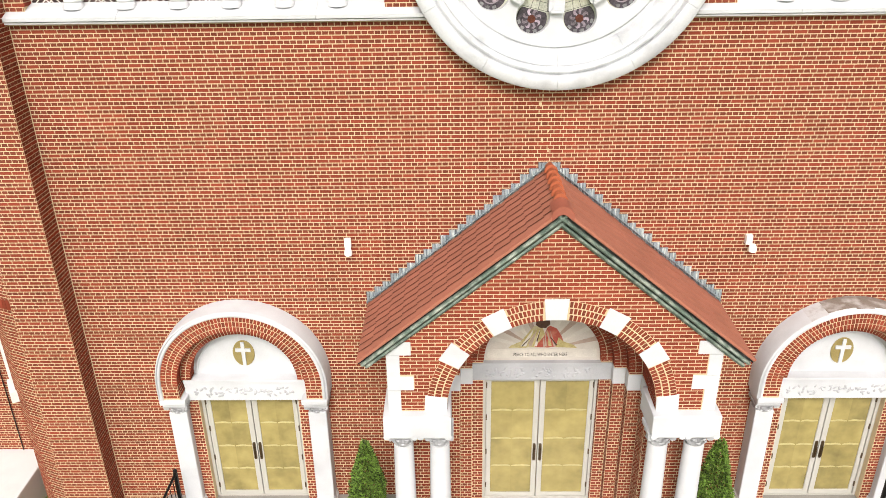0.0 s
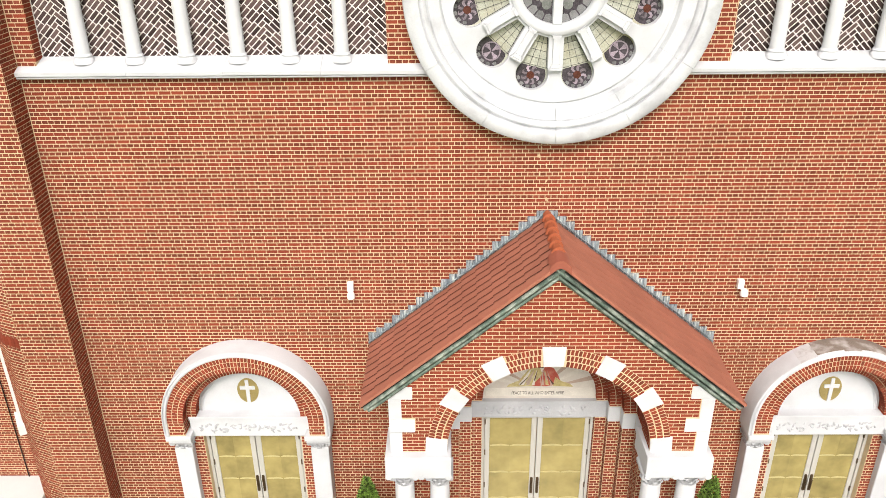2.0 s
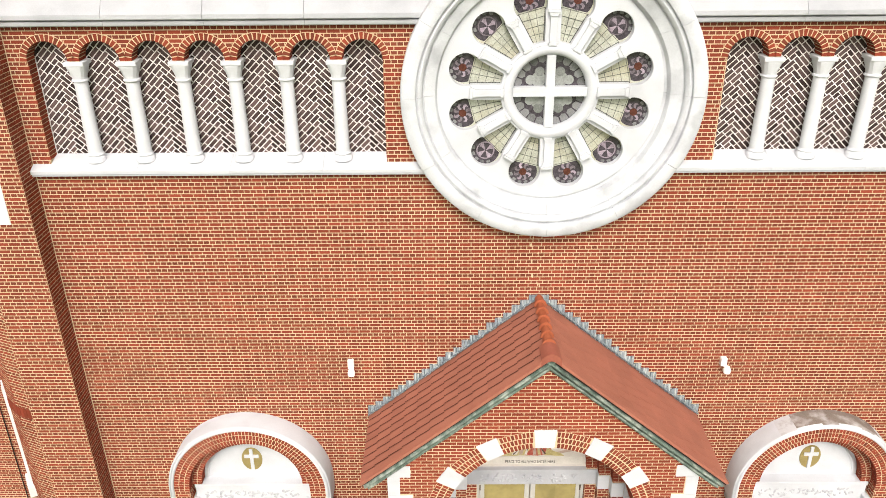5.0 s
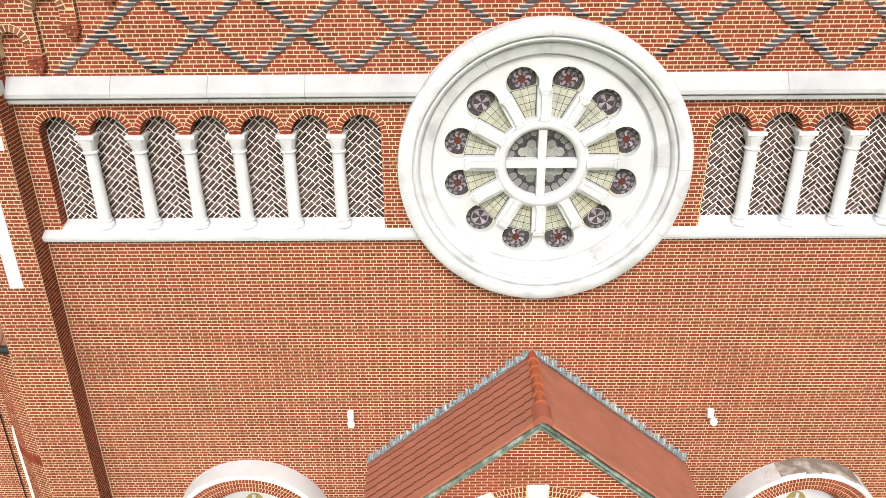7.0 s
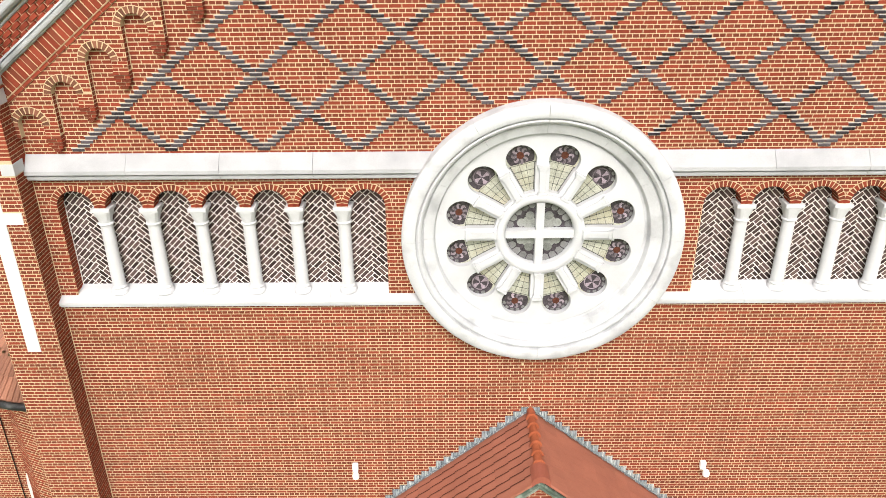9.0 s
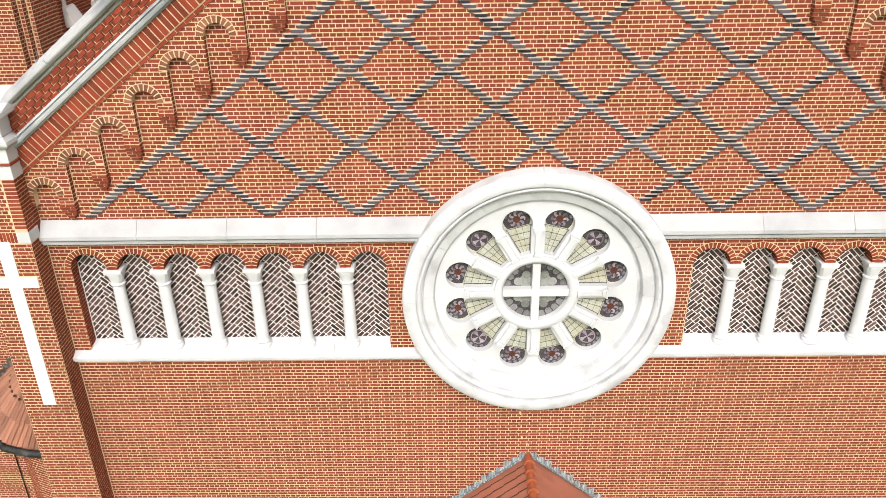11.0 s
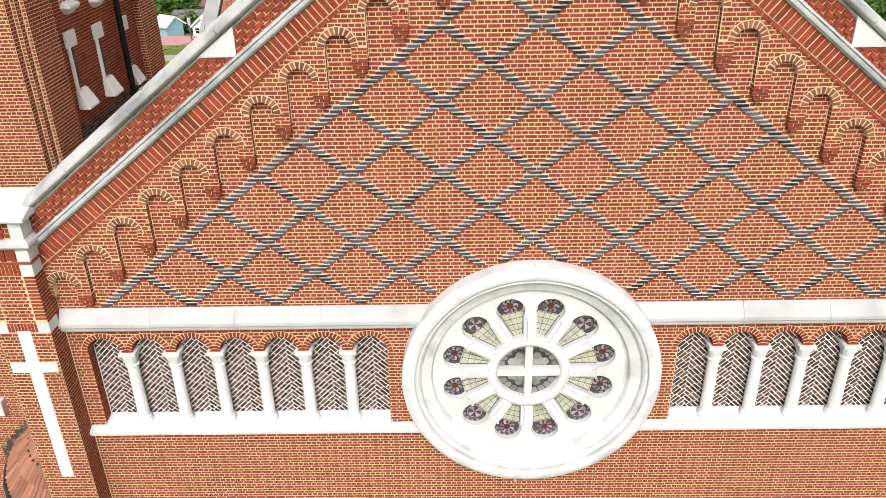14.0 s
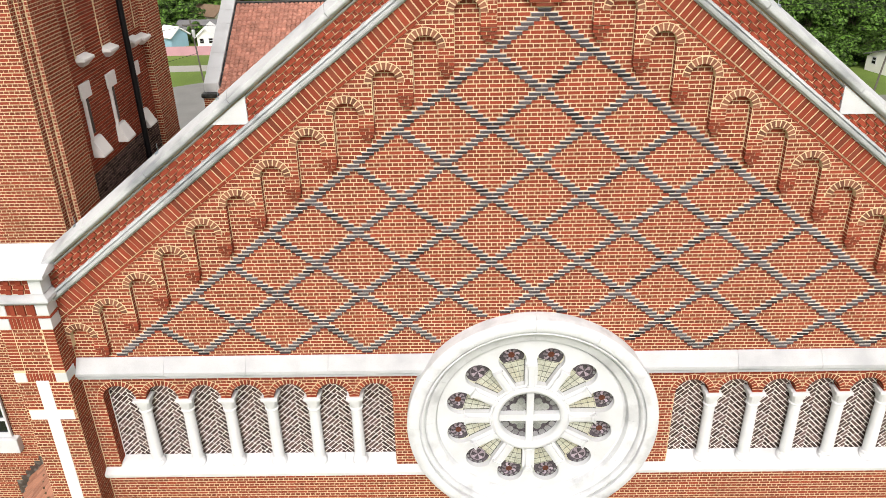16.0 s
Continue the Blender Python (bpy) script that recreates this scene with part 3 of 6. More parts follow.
# ---- sill, string course ----
for side, name in ((-1, "sill_course"), (1, "sill_course")):
    ob = thing("sill_course", "white stone sill course under the blind arcade", "sill course", kind="structure")
    edges = [LEFT, -6.6, -5.1, -3.6, -1.9] if side < 0 else [1.9, 3.6, 5.1, 6.6, RIGHT]
    for a, b in zip(edges, edges[1:]):
        prof = [(0.35, 9.29), (0.0, 9.29), (-0.105, 9.29), (-0.125, 9.300), (-0.125, 9.326), (-0.085, 9.330), (-0.150, 9.338), (-0.155, 9.40), (-0.04, 9.452), (0.10, 9.514), (0.35, 9.60)]
        g = Geo().add([(x, y, z) for x in (a + 0.0015, b - 0.0015) for y, z in prof], [tuple(range(11)), tuple(range(21, 10, -1))] + [(j, 11 + j, 11 + (j + 1) % 11, (j + 1) % 11) for j in range(11)])
        part("block", g, CLEANSTONE, ob, bevel=0.006, fix=True)
    ob = thing("string_course", "white stone string course with a sloping top", "string course", kind="structure")
    edges = [LEFT - 0.12, -6.7, -5.2, -3.7, -1.78] if side < 0 else [1.80, 3.7, 5.2, 6.7, RIGHT]
    for a, b in zip(edges, edges[1:]):
        prof = [(0.1, 11.66), (-0.115, 11.66), (-0.135, 11.675), (-0.145, 11.735), (-0.095, 11.745), (-0.095, 11.758), (-0.18, 11.762), (-0.19, 11.775), (-0.19, 11.84), (-0.01, 12.075), (0.1, 12.075)]
        g = Geo().add([(x, y, z) for x in (a + 0.0015, b - 0.0015) for y, z in prof], [tuple(range(11)), tuple(range(21, 10, -1))] + [(j, 11 + j, 11 + (j + 1) % 11, (j + 1) % 11) for j in range(11)])
        part("block", g, STONE, ob, bevel=0.006, fix=True)

# ---- blind arcades ----
def chevron(half, z0, z1):
    """Small bricks in diagonal running bond that rise from both sides and meet on the middle line."""
    out = []
    L, W, G, q = 0.190, 0.0725, 0.0085, math.sqrt(0.5)
    for row in range(-8, int((z1 - z0) / W) + 8):
        for side in (-1, 1):
            # the left rows run on through the middle, the right ones stop against them
            end = (row + 1) * W if side < 0 else row * W
            u1 = end
            first = L * (0.62 if (row + (side > 0)) % 2 else 1.0)
            while u1 > end - 2.2 * half:
                u0 = u1 - (first if u1 == end else L)
                quad = [(u0 + G, row * W + G), (u1 - G, row * W + G), (u1 - G, (row + 1) * W - G), (u0 + G, (row + 1) * W - G)]
                pts = [(-side * (u - v) * q, (u + v) * q + z0) for u, v in quad]
                if side > 0:
                    pts.reverse()
                if any(abs(x) < half for x, z in pts) and max(z for x, z in pts) > z0 and min(z for x, z in pts) < z1:
                    out.append(pts)
                u1 = u0
    return out


BACK = 0.25
niche_bed = Geo().box(-0.36, 0.36, BACK, BACK + 0.1, SILL - 0.05, ARC_SPRING + 0.35)
pattern = chevron(0.36, SILL - 0.02, ARC_SPRING + 0.34)
zig = Geo()
for quad in pattern:
    n = len(quad)
    verts = [(x, BACK - 0.003, z) for x, z in quad] + [(x, BACK + 0.01, z) for x, z in quad]
    zig.add(verts, [tuple(range(n))] + [(k, n + k, n + (k + 1) % n, (k + 1) % n) for k in range(n)])
bed_mesh, zig_mesh = niche_bed.mesh("niche_bed", WHITEMORTAR), zig.mesh("chevron_bricks", DARKBRICK)


def arcade_column():
    """A white stone colonnette with base, shaft and moulded capital."""
    col = thing("arcade_column", "white stone colonnette with moulded capital before diagonal brickwork", "column", "columns of the blind arcade")
    z = SILL
    part("base", Geo().lathe(0, 0.10, [(0.155, z - 0.02), (0.155, z + 0.03), (0.14, z + 0.06), (0.12, z + 0.075), (0.135, z + 0.10), (0.115, z + 0.13)], 20), COLUMN, col, smooth=True)
    part("shaft", Geo().lathe(0, 0.10, [(0.112, z + 0.12), (0.112, z + 0.4), (0.104, 10.80)], 20), COLUMN, col, smooth=True)
    part("necking", Geo().lathe(0, 0.10, [(0.10, 10.79), (0.125, 10.80), (0.132, 10.815), (0.125, 10.83), (0.10, 10.84)], 20), COLUMN, col, smooth=True)
    g = Geo()
    rings = [(0.108, 10.83), (0.112, 10.88), (0.128, 10.95), (0.147, 11.02), (0.149, 11.05)]
    k = 16
    verts = []
    for n, (r, zz) in enumerate(rings):
        sq = n / (len(rings) - 1)
        for i in range(k):
            a = 2 * math.pi * (i + 0.5) / k
            f = 1 + (1 / max(abs(math.cos(a)), abs(math.sin(a))) - 1) * sq
            verts.append((r * f * math.cos(a), 0.10 + r * f * math.sin(a), zz))
    g.add(verts, [(n * k + i, n * k + (i + 1) % k, (n + 1) * k + (i + 1) % k, (n + 1) * k + i) for n in range(len(rings) - 1) for i in range(k)])
    g.box(-0.158, 0.158, -0.058, 0.27, 11.05, ARC_SPRING)
    part("capital", g, COLUMN, col, bevel=0.014)
    return col


first = None
for side in (-1, 1):
    for n, c in enumerate(ARCADE):
        x = SHIFT - c if side > 0 else c
        niche = thing("blind_niche", "round-headed niche filled with brown diagonal brickwork and white joints", "niche", "niches of the blind arcade", at=(x, 0, 0))
        for name, me in (("niche_bed", bed_mesh), ("chevron_bricks", zig_mesh)):
            ob = new(name, me)
            ob.parent = niche
            if me is zig_mesh:
                ob["kind"] = "stuff"
        g = Geo()
        g.plate(arc(0, ARC_SPRING, ARC_OUT + 0.004, 0, 180, 20) + list(reversed(arc(0, ARC_SPRING, ARC_IN + 0.006, 0, 180, 20))), [], -0.006, 0.24)
        ring = part("arch_ring", g, MORTAR, niche)
        wedge_parts(ring, 0, ARC_SPRING, ARC_IN, ARC_OUT - 0.006, -0.012, 0.245, 17, gap=0.018)
        if n < 6:
            m = Matrix.Translation((x + side * -NICHE / 2 if side > 0 else x + NICHE / 2, 0, 0))
            if first is None:
                first = arcade_column()
                first.matrix_basis = m
            else:
                copy_thing(first, m)
    for e in (8.022, 2.574):
        face = side if e > 8 else -side
        # brick reveals at the two ends of the row
        u = (0, -1, 0) if face > 0 else (0, 1, 0)
        pieces = english_bond(-0.25 if face > 0 else 0.0, 0.0 if face > 0 else 0.25, SILL, ARC_SPRING, lambda a, b: True, joint=0.0125)
        jx = side * e + (SHIFT if side > 0 else 0) - face * 0.009
        part("corner_joint", Geo().box(jx - 0.008, jx + 0.008, BACK - 0.012, BACK - 0.001, SILL + 0.03, ARC_SPRING), WHITEMORTAR, wall)
        lay(wall, pieces, (side * e + (SHIFT if side > 0 else 0), 0, 0), u, Z_, proud=0.004, name="reveal_brick")

# ---- rose window ----
PURPLE = material("dark_violet_glass", (0.060, 0.050, 0.062), 0.15, 0.4, 9, 40, 0.05, spec=0.6)
MAUVE = material("dim_mauve_glass", (0.185, 0.152, 0.182), 0.2, 0.3, 14, 60, 0.05, island=0.5, objects=0.0, spec=0.6)
PINK = material("mauve_glass", (0.31, 0.25, 0.305), 0.2, 0.25, 12, 60, 0.05, island=0.5, spec=0.6)
REDGLASS = material("ruby_glass", (0.095, 0.030, 0.023), 0.15, 0.3, 12, 60, 0.05, spec=0.6)
PALE = material("pale_leaded_glass", (0.43, 0.44, 0.375), 0.2, 0.2, 5, 40, 0.04, spec=0.6, stain=(0.40, 0.34, 0.19), stain_amount=0.6, stain_scale=1.3)
SMOKE = material("smoky_grey_glass", (0.16, 0.16, 0.165), 0.2, 0.25, 12, 60, 0.05, island=0.4, spec=0.6)
FROST = material("grey_white_glass", (0.25, 0.26, 0.25), 0.2, 0.2, 8, 40, 0.04, island=0.4, spec=0.6)
LEADING = material("lead_came", (0.085, 0.085, 0.080), 0.5, 0.1, 20, 80, 0.05, metal=0.5)


def turned(path2, a):
    """Points (across, out) of a radial shape turned to the angle a about the rose's centre."""
    c, s = math.cos(radians(a)), math.sin(radians(a))
    return [(o * c - w * s, ROSE_Z + o * s + w * c) for w, o in path2]


def keyhole(grow=0.0):
    """One petal: a trapezoid light that ends in a round lobe."""
    pts = [(-0.085 - grow, 0.765 - grow), (-0.205 - grow, 1.22)]
    lobe = []
    for i in range(19):
        a = radians(212 - i * 244 / 18)
        lobe.append(((0.255 + grow) * math.cos(a), 1.355 + (0.255 + grow) * math.sin(a)))
    return pts + lobe + [(0.205 + grow, 1.22), (0.085 + grow, 0.765 - grow)]


rose = thing("rose_window", "large round white stone rose window with twelve stained-glass petals", "rose window")
ring = [(2.345, 0.01), (2.345, -0.24), (2.335, -0.28), (2.29, -0.312), (2.20, -0.325), (2.128, -0.320), (2.110, -0.308), (2.102, -0.245), (2.084, -0.245), (2.078, -0.274), (2.052, -0.281), (2.022, -0.262), (2.006, -0.232), (2.002, -0.165), (1.984, -0.165), (1.978, -0.180), (1.84, -0.130), (1.815, -0.120), (1.798, -0.085), (1.778, -0.02), (1.70, 0.02), (1.88, 0.3), (2.25, 0.02)]
for q in range(12):
    k, steps = len(ring), 10
    verts = []
    for i in range(steps + 1):
        a = radians(30 * q + 0.06 + 29.88 * i / steps)
        verts += [(0.03 + r * math.cos(a), y, ROSE_Z - 0.025 + r * math.sin(a)) for r, y in ring]
    faces = [(i * k + j, i * k + (j + 1) % k, (i + 1) * k + (j + 1) % k, (i + 1) * k + j) for i in range(steps) for j in range(k)] + [tuple(range(k)), tuple(steps * k + j for j in range(k - 1, -1, -1))]
    part("rim_stone", Geo().add(verts, faces), RIMSTONE, rose, smooth=True)
face = Geo().plate(arc(0, ROSE_Z, 1.76, 0, 354, 59), [turned(keyhole(), 15 + 30 * k) for k in range(12)] + [arc(0, ROSE_Z, 0.575, 0, 350, 35)], -0.035, 0.13)
part("tracery_plate", face, CLEANSTONE, rose, "white stone tracery with petal openings", bevel=0.012)
hub_prof = [(0.73, -0.03), (0.725, -0.075), (0.69, -0.10), (0.64, -0.10), (0.60, -0.075), (0.575, -0.03), (0.57, 0.1), (0.70, 0.1)]
k = len(hub_prof)
part("hub_ring", Geo().add([(r * math.cos(radians(7.5 * i)), y, ROSE_Z + r * math.sin(radians(7.5 * i))) for i in range(48) for r, y in hub_prof], [(i * k + j, i * k + (j + 1) % k, ((i + 1) % 48) * k + (j + 1) % k, ((i + 1) % 48) * k + j) for i in range(48) for j in range(k)]), CLEANSTONE, rose, smooth=True)
part("hub_cross", Geo().plate([(-0.07, 10.04), (0.07, 10.04), (0.07, 10.54), (0.575, 10.54), (0.575, 10.68), (0.07, 10.68), (0.07, 11.18), (-0.07, 11.18), (-0.07, 10.68), (-0.575, 10.68), (-0.575, 10.54), (-0.07, 10.54)], [], -0.045, 0.10), CLEANSTONE, rose, "white stone cross bars", bevel=0.012)
for k in range(12):
    a = 30 * k
    g = Geo()
    def bar(w0, w1, o0, o1, y0, y1):
        g.plate(turned([(-w0, o0), (w0, o0), (w1, o1), (-w1, o1)][::-1], a), [], y0, y1)
    bar(0.052, 0.054, 0.72, 1.16, -0.095, -0.02)
    bar(0.072, 0.072, 0.72, 0.765, -0.11, -0.02)
    bar(0.060, 0.082, 1.15, 1.21, -0.115, -0.02)
    bar(0.095, 0.095, 1.21, 1.245, -0.125, -0.02)
    part("spoke_colonnette", g, CLEANSTONE, rose, bevel=0.01)
GLASS_Y = 0.095
for k in range(12):
    a = 15 + 30 * k
    light = part("petal_light", Geo().plate(turned(keyhole(0.02), a)[::1], [], GLASS_Y, GLASS_Y + 0.02), PALE, rose, "pale leaded stained glass petal")
    lobe = Geo().plate(turned([(0.232 * math.cos(t), 1.39 + 0.222 * math.sin(t)) for t in [radians(-36 + 12.6 * i) for i in range(21)]], a), [], GLASS_Y - 0.006, GLASS_Y - 0.001)
    part("lobe_pane", lobe, PURPLE, light)
    FO = 1.385 if k % 3 == 1 else 1.40
    if k % 3 == 1:
        part("foil_ground", Geo().plate(turned([(0.148 * math.cos(t), FO + 0.148 * math.sin(t)) for t in [2 * math.pi * i / 20 for i in range(20)]], a), [], GLASS_Y - 0.009, GLASS_Y - 0.005), MAUVE, light)
        part("foil_heart", Geo().plate(turned([(0.128 * math.cos(t), FO + 0.128 * math.sin(t)) for t in [2 * math.pi * i / 20 for i in range(20)]], a), [], GLASS_Y - 0.012, GLASS_Y - 0.008), PURPLE, light)
        for p in range(4):
            t = radians(90 * p + 12)
            g = Geo().plate(turned([(r * math.cos(t + d), FO + r * math.sin(t + d)) for r, d in ((0.012, -0.5), (0.07, -0.30), (0.120, -0.36), (0.130, 0.0), (0.120, 0.36), (0.07, 0.30), (0.012, 0.5))], a), [], GLASS_Y - 0.016, GLASS_Y - 0.006)
            part("foil_pane", g, PINK, light)
    else:
        for p in range(8):
            t0 = radians(45 * p + 11 * k)
            pts = [(0.068, t0), (0.105, t0 - 0.10), (0.150, t0 + 0.02), (0.172, t0 + 0.26), (0.150, t0 + 0.60), (0.138, t0 + 0.34), (0.105, t0 + 0.30), (0.075, t0 + 0.5)]
            g = Geo().plate(turned([(0.9 * r * math.cos(t), FO + 0.9 * r * math.sin(t)) for r, t in pts], a), [], GLASS_Y - 0.012, GLASS_Y - 0.006)
            part("foil_pane", g, PINK if p % 3 == 0 else MAUVE, light)
    for p in range(5):
        # dim outer panes along the lobe
        t0 = radians(20 + 30 * p)
        pts = [(0.180, t0), (0.222, t0 + 0.04), (0.222, t0 + 0.30), (0.188, t0 + 0.36), (0.172, t0 + 0.18)]
        part("border_pane", Geo().plate(turned([(r * math.cos(t), 1.385 + r * math.sin(t)) for r, t in pts], a), [], GLASS_Y - 0.010, GLASS_Y - 0.005), SMOKE, light)
    if k % 3 != 1:
        part("boss_pane", Geo().plate(turned([((0.066 if i % 2 else 0.058) * math.cos(math.pi * i / 6), FO + (0.066 if i % 2 else 0.058) * math.sin(math.pi * i / 6)) for i in range(12)], a), [], GLASS_Y - 0.016, GLASS_Y - 0.010), REDGLASS, light)
    g = Geo()
    for w in (-0.03, 0.03):
        g.plate(turned([(w * 0.9 - 0.003, 0.77), (w * 0.9 + 0.003, 0.77), (w * 2.0 + 0.003, 1.26), (w * 2.0 - 0.003, 1.26)][::-1], a), [], GLASS_Y - 0.008, GLASS_Y)
    for o in (0.88, 1.00, 1.12, 1.24):
        w = 0.085 + (o - 0.80) * 0.28
        g.plate(turned([(-w, o - 0.003), (w, o - 0.003), (w, o + 0.003), (-w, o + 0.003)][::-1], a), [], GLASS_Y - 0.007, GLASS_Y)
    for w in (-1, 1):
        g.plate(turned([(w * 0.074, 0.77), (w * 0.100, 0.77), (w * 0.226, 1.24), (w * 0.200, 1.24)][::-w], a), [], GLASS_Y - 0.011, GLASS_Y)
    part("lead_cames", g, LEADING, light)
centre = part("centre_light", Geo().plate(arc(0, ROSE_Z, 0.60, 0, 350, 35), [], GLASS_Y, GLASS_Y + 0.02), PURPLE, rose, "violet stained glass with pale foils")
for sx in (-1, 1):
    for sz in (-1, 1):
        # a trefoil of frosted panes by the cross and a paler border along the rim
        g = Geo()
        for n, (dx, dz, r) in enumerate(((0.17, 0.17, 0.115), (0.30, 0.16, 0.075), (0.16, 0.29, 0.075))):
            g.plate(arc(sx * dx, ROSE_Z + sz * dz, r, 0, 345, 23), [], GLASS_Y - 0.012 - 0.003 * n, GLASS_Y - 0.002)
        part("foil_panes", g, FROST, centre)
        g = Geo()
        for n in range(5):
            t0, t1 = 8 + 15.2 * n, 8 + 15.2 * n + 13
            band = [(0.565, t0), (0.565, (t0 + t1) / 2), (0.565, t1), (0.47, t1), (0.44, (t0 + t1) / 2), (0.47, t0)]
            pts = [(sx * r * math.cos(radians(t)), ROSE_Z + sz * r * math.sin(radians(t))) for r, t in band]
            g.plate(pts if sx * sz > 0 else pts[::-1], [], GLASS_Y - 0.010, GLASS_Y - 0.002)
        part("border_panes", g, SMOKE, centre)
part("backing", Geo().plate(arc(0, ROSE_Z, 1.86, 0, 350, 35), [], 0.3, 0.44), MORTAR, wall)

# ---- doors ----
def door_pair(width, bottom, top, rails):
    """Two cream metal leaves with gold-tinted glass, hinges and bronze pulls, in a cream frame; its front lies at y = 0."""
    d = thing("double_door", "closed cream metal double door with gold-tinted glass panels", "door", "church doors")
    w = width / 2
    part("door_frame", Geo().plate([(-w, bottom), (w, bottom), (w, top), (-w, top)], [[(-w + 0.06, bottom + 0.04), (w - 0.06, bottom + 0.04), (w - 0.06, top - 0.05), (-w + 0.06, top - 0.05)]], 0, 0.12), DOORWHITE, d, bevel=0.006)
    for s in (-1, 1):
        x0, x1 = sorted((s * 0.008, s * (w - 0.068)))
        z0, z1 = bottom + 0.05, top - 0.058
        a, b = x0 + 0.095, x1 - 0.095
        if s > 0:
            a, b = x0 + 0.10, x1 - 0.085
        g0, g1 = z0 + 0.09, z1 - 0.075
        leaf = part("leaf", Geo().plate([(x0, z0), (x1, z0), (x1, z1), (x0, z1)], [[(a, g0), (b, g0), (b, g1), (a, g1)]], 0.015, 0.07), DOORWHITE, d, bevel=0.005)
        part("glass_panel", Geo().box(a - 0.01, b + 0.01, 0.04, 0.05, g0 - 0.01, g1 + 0.01), GOLD, leaf, "gold-tinted glass")
        for r in range(rails):
            za, zb = g0 + (g1 - g0) * r / rails, g0 + (g1 - g0) * (r + 1) / rails
            for h in range(2):
                xa, xb = a + (b - a) * h / 2, a + (b - a) * (h + 1) / 2
                part("glass_pane", Geo().box(xa - 0.004 * h, xb, 0.0372 + 0.0006 * ((r + h) % 2), 0.0395, za, zb), GOLDPANE, leaf)
                if r:
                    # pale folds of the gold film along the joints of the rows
                    # pale wavy strips along the row joints: reflections painted onto the glass
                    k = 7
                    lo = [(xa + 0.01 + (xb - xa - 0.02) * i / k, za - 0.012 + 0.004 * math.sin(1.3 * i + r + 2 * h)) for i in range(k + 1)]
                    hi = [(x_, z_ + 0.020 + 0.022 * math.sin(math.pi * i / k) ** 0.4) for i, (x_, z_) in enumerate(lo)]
                    part("sheen_band", Geo().plate(lo + hi[::-1], [], 0.0350, 0.0370), GOLDSHEEN, leaf)
        xp = s * 0.058
        pull = Geo().plate([(xp + u, bottom + v) for u, v in ((-0.018, 0.96), (0.018, 0.96), (0.027, 0.985), (0.027, 1.335), (0.018, 1.36), (-0.018, 1.36), (-0.027, 1.335), (-0.027, 0.985))], [], -0.006, 0.016)
        pull.tube((xp, -0.045, bottom + 1.02), (xp, -0.045, bottom + 1.26), 0.012)
        pull.tube((xp, -0.045, bottom + 1.03), (xp, 0.0, bottom + 1.03), 0.009).tube((xp, -0.045, bottom + 1.25), (xp, 0.0, bottom + 1.25), 0.009)
        part("pull_handle", pull, BRONZE, leaf, "dark bronze pull handle")
        for zz in (0.12, 0.40, 0.68, 0.93):
            z = bottom + (top - bottom) * zz
            part("hinge", Geo().box(s * (w - 0.075) - 0.011, s * (w - 0.075) + 0.011, -0.012, 0.016, z - 0.055, z + 0.055), BRONZE, leaf)
    return d


def relief(geo, x0, x1, zc, y, size, seed):
    """Carved foliage: small raised lobes in curling sprays."""
    r = random.Random(seed)
    x = x0
    while x < x1:
        for k in range(5):
            a = r.uniform(0, 6.28)
            cx, cz = x + r.uniform(-0.5, 0.5) * size, zc + r.uniform(-0.6, 0.6) * size
            rx, rz = size * r.uniform(0.18, 0.4), size * r.uniform(0.1, 0.2)
            n = 7
            rim = [(cx + rx * math.cos(t) * math.cos(a) - rz * math.sin(t) * math.sin(a), y, cz + rx * math.cos(t) * math.sin(a) + rz * math.sin(t) * math.cos(a)) for t in [2 * math.pi * i / n for i in range(n)]]
            geo.add(rim + [(cx, y - 0.022, cz)], [(i, (i + 1) % n, n) for i in range(n)])
        x += size * r.uniform(0.9, 1.3)


def leaf_capital(cx, cy, half, z0, z1, square=True):
    """A foliate capital: bell, two rows of curled leaves, corner scrolls and an abacus."""
    g = Geo()
    h = z1 - z0
    g.lathe(cx, cy, [(half * 0.72, z0), (half * 0.78, z0 + h * 0.3), (half * 0.85, z0 + h * 0.6), (half * 1.05, z0 + h * 0.8)], 12)
    g.box(cx - half * 1.18, cx + half * 1.18, cy - half * 1.18, cy + half * 1.18, z0 + h * 0.8, z1)
    for row in range(2):
        for i in range(8):
            a = math.pi * 2 * (i + 0.5 * row) / 8
            r0, r1 = half * (0.76 + 0.05 * row), half * (0.98 + 0.12 * row)
            zz = z0 + h * (0.05 + 0.28 * row)
            t = Vector((-math.sin(a), math.cos(a), 0)) * half * 0.26
            o = Vector((math.cos(a), math.sin(a), 0))
            p = [Vector((cx, cy, zz)) + o * r0 - t, Vector((cx, cy, zz)) + o * r0 + t, Vector((cx, cy, zz + h * 0.32)) + o * r1 + t * 0.8, Vector((cx, cy, zz + h * 0.32)) + o * r1 - t * 0.8,
                 Vector((cx, cy, zz + h * 0.24)) + o * (r1 + half * 0.12)]
            g.add([tuple(q) for q in p], [(0, 1, 2, 3), (3, 2, 4), (1, 0, 4), (0, 3, 4), (2, 1, 4)])
    for sx in (-1, 1):
        for sy in (-1, 1):
            for k in range(2):
                g.tube((cx + sx * half * 1.0, cy + sy * half * (1.0 - 0.25 * k), z0 + h * 0.70), (cx + sx * half * (1.0 - 0.25 * k), cy + sy * half * 1.12, z0 + h * 0.70), half * 0.17, 8)
    return g


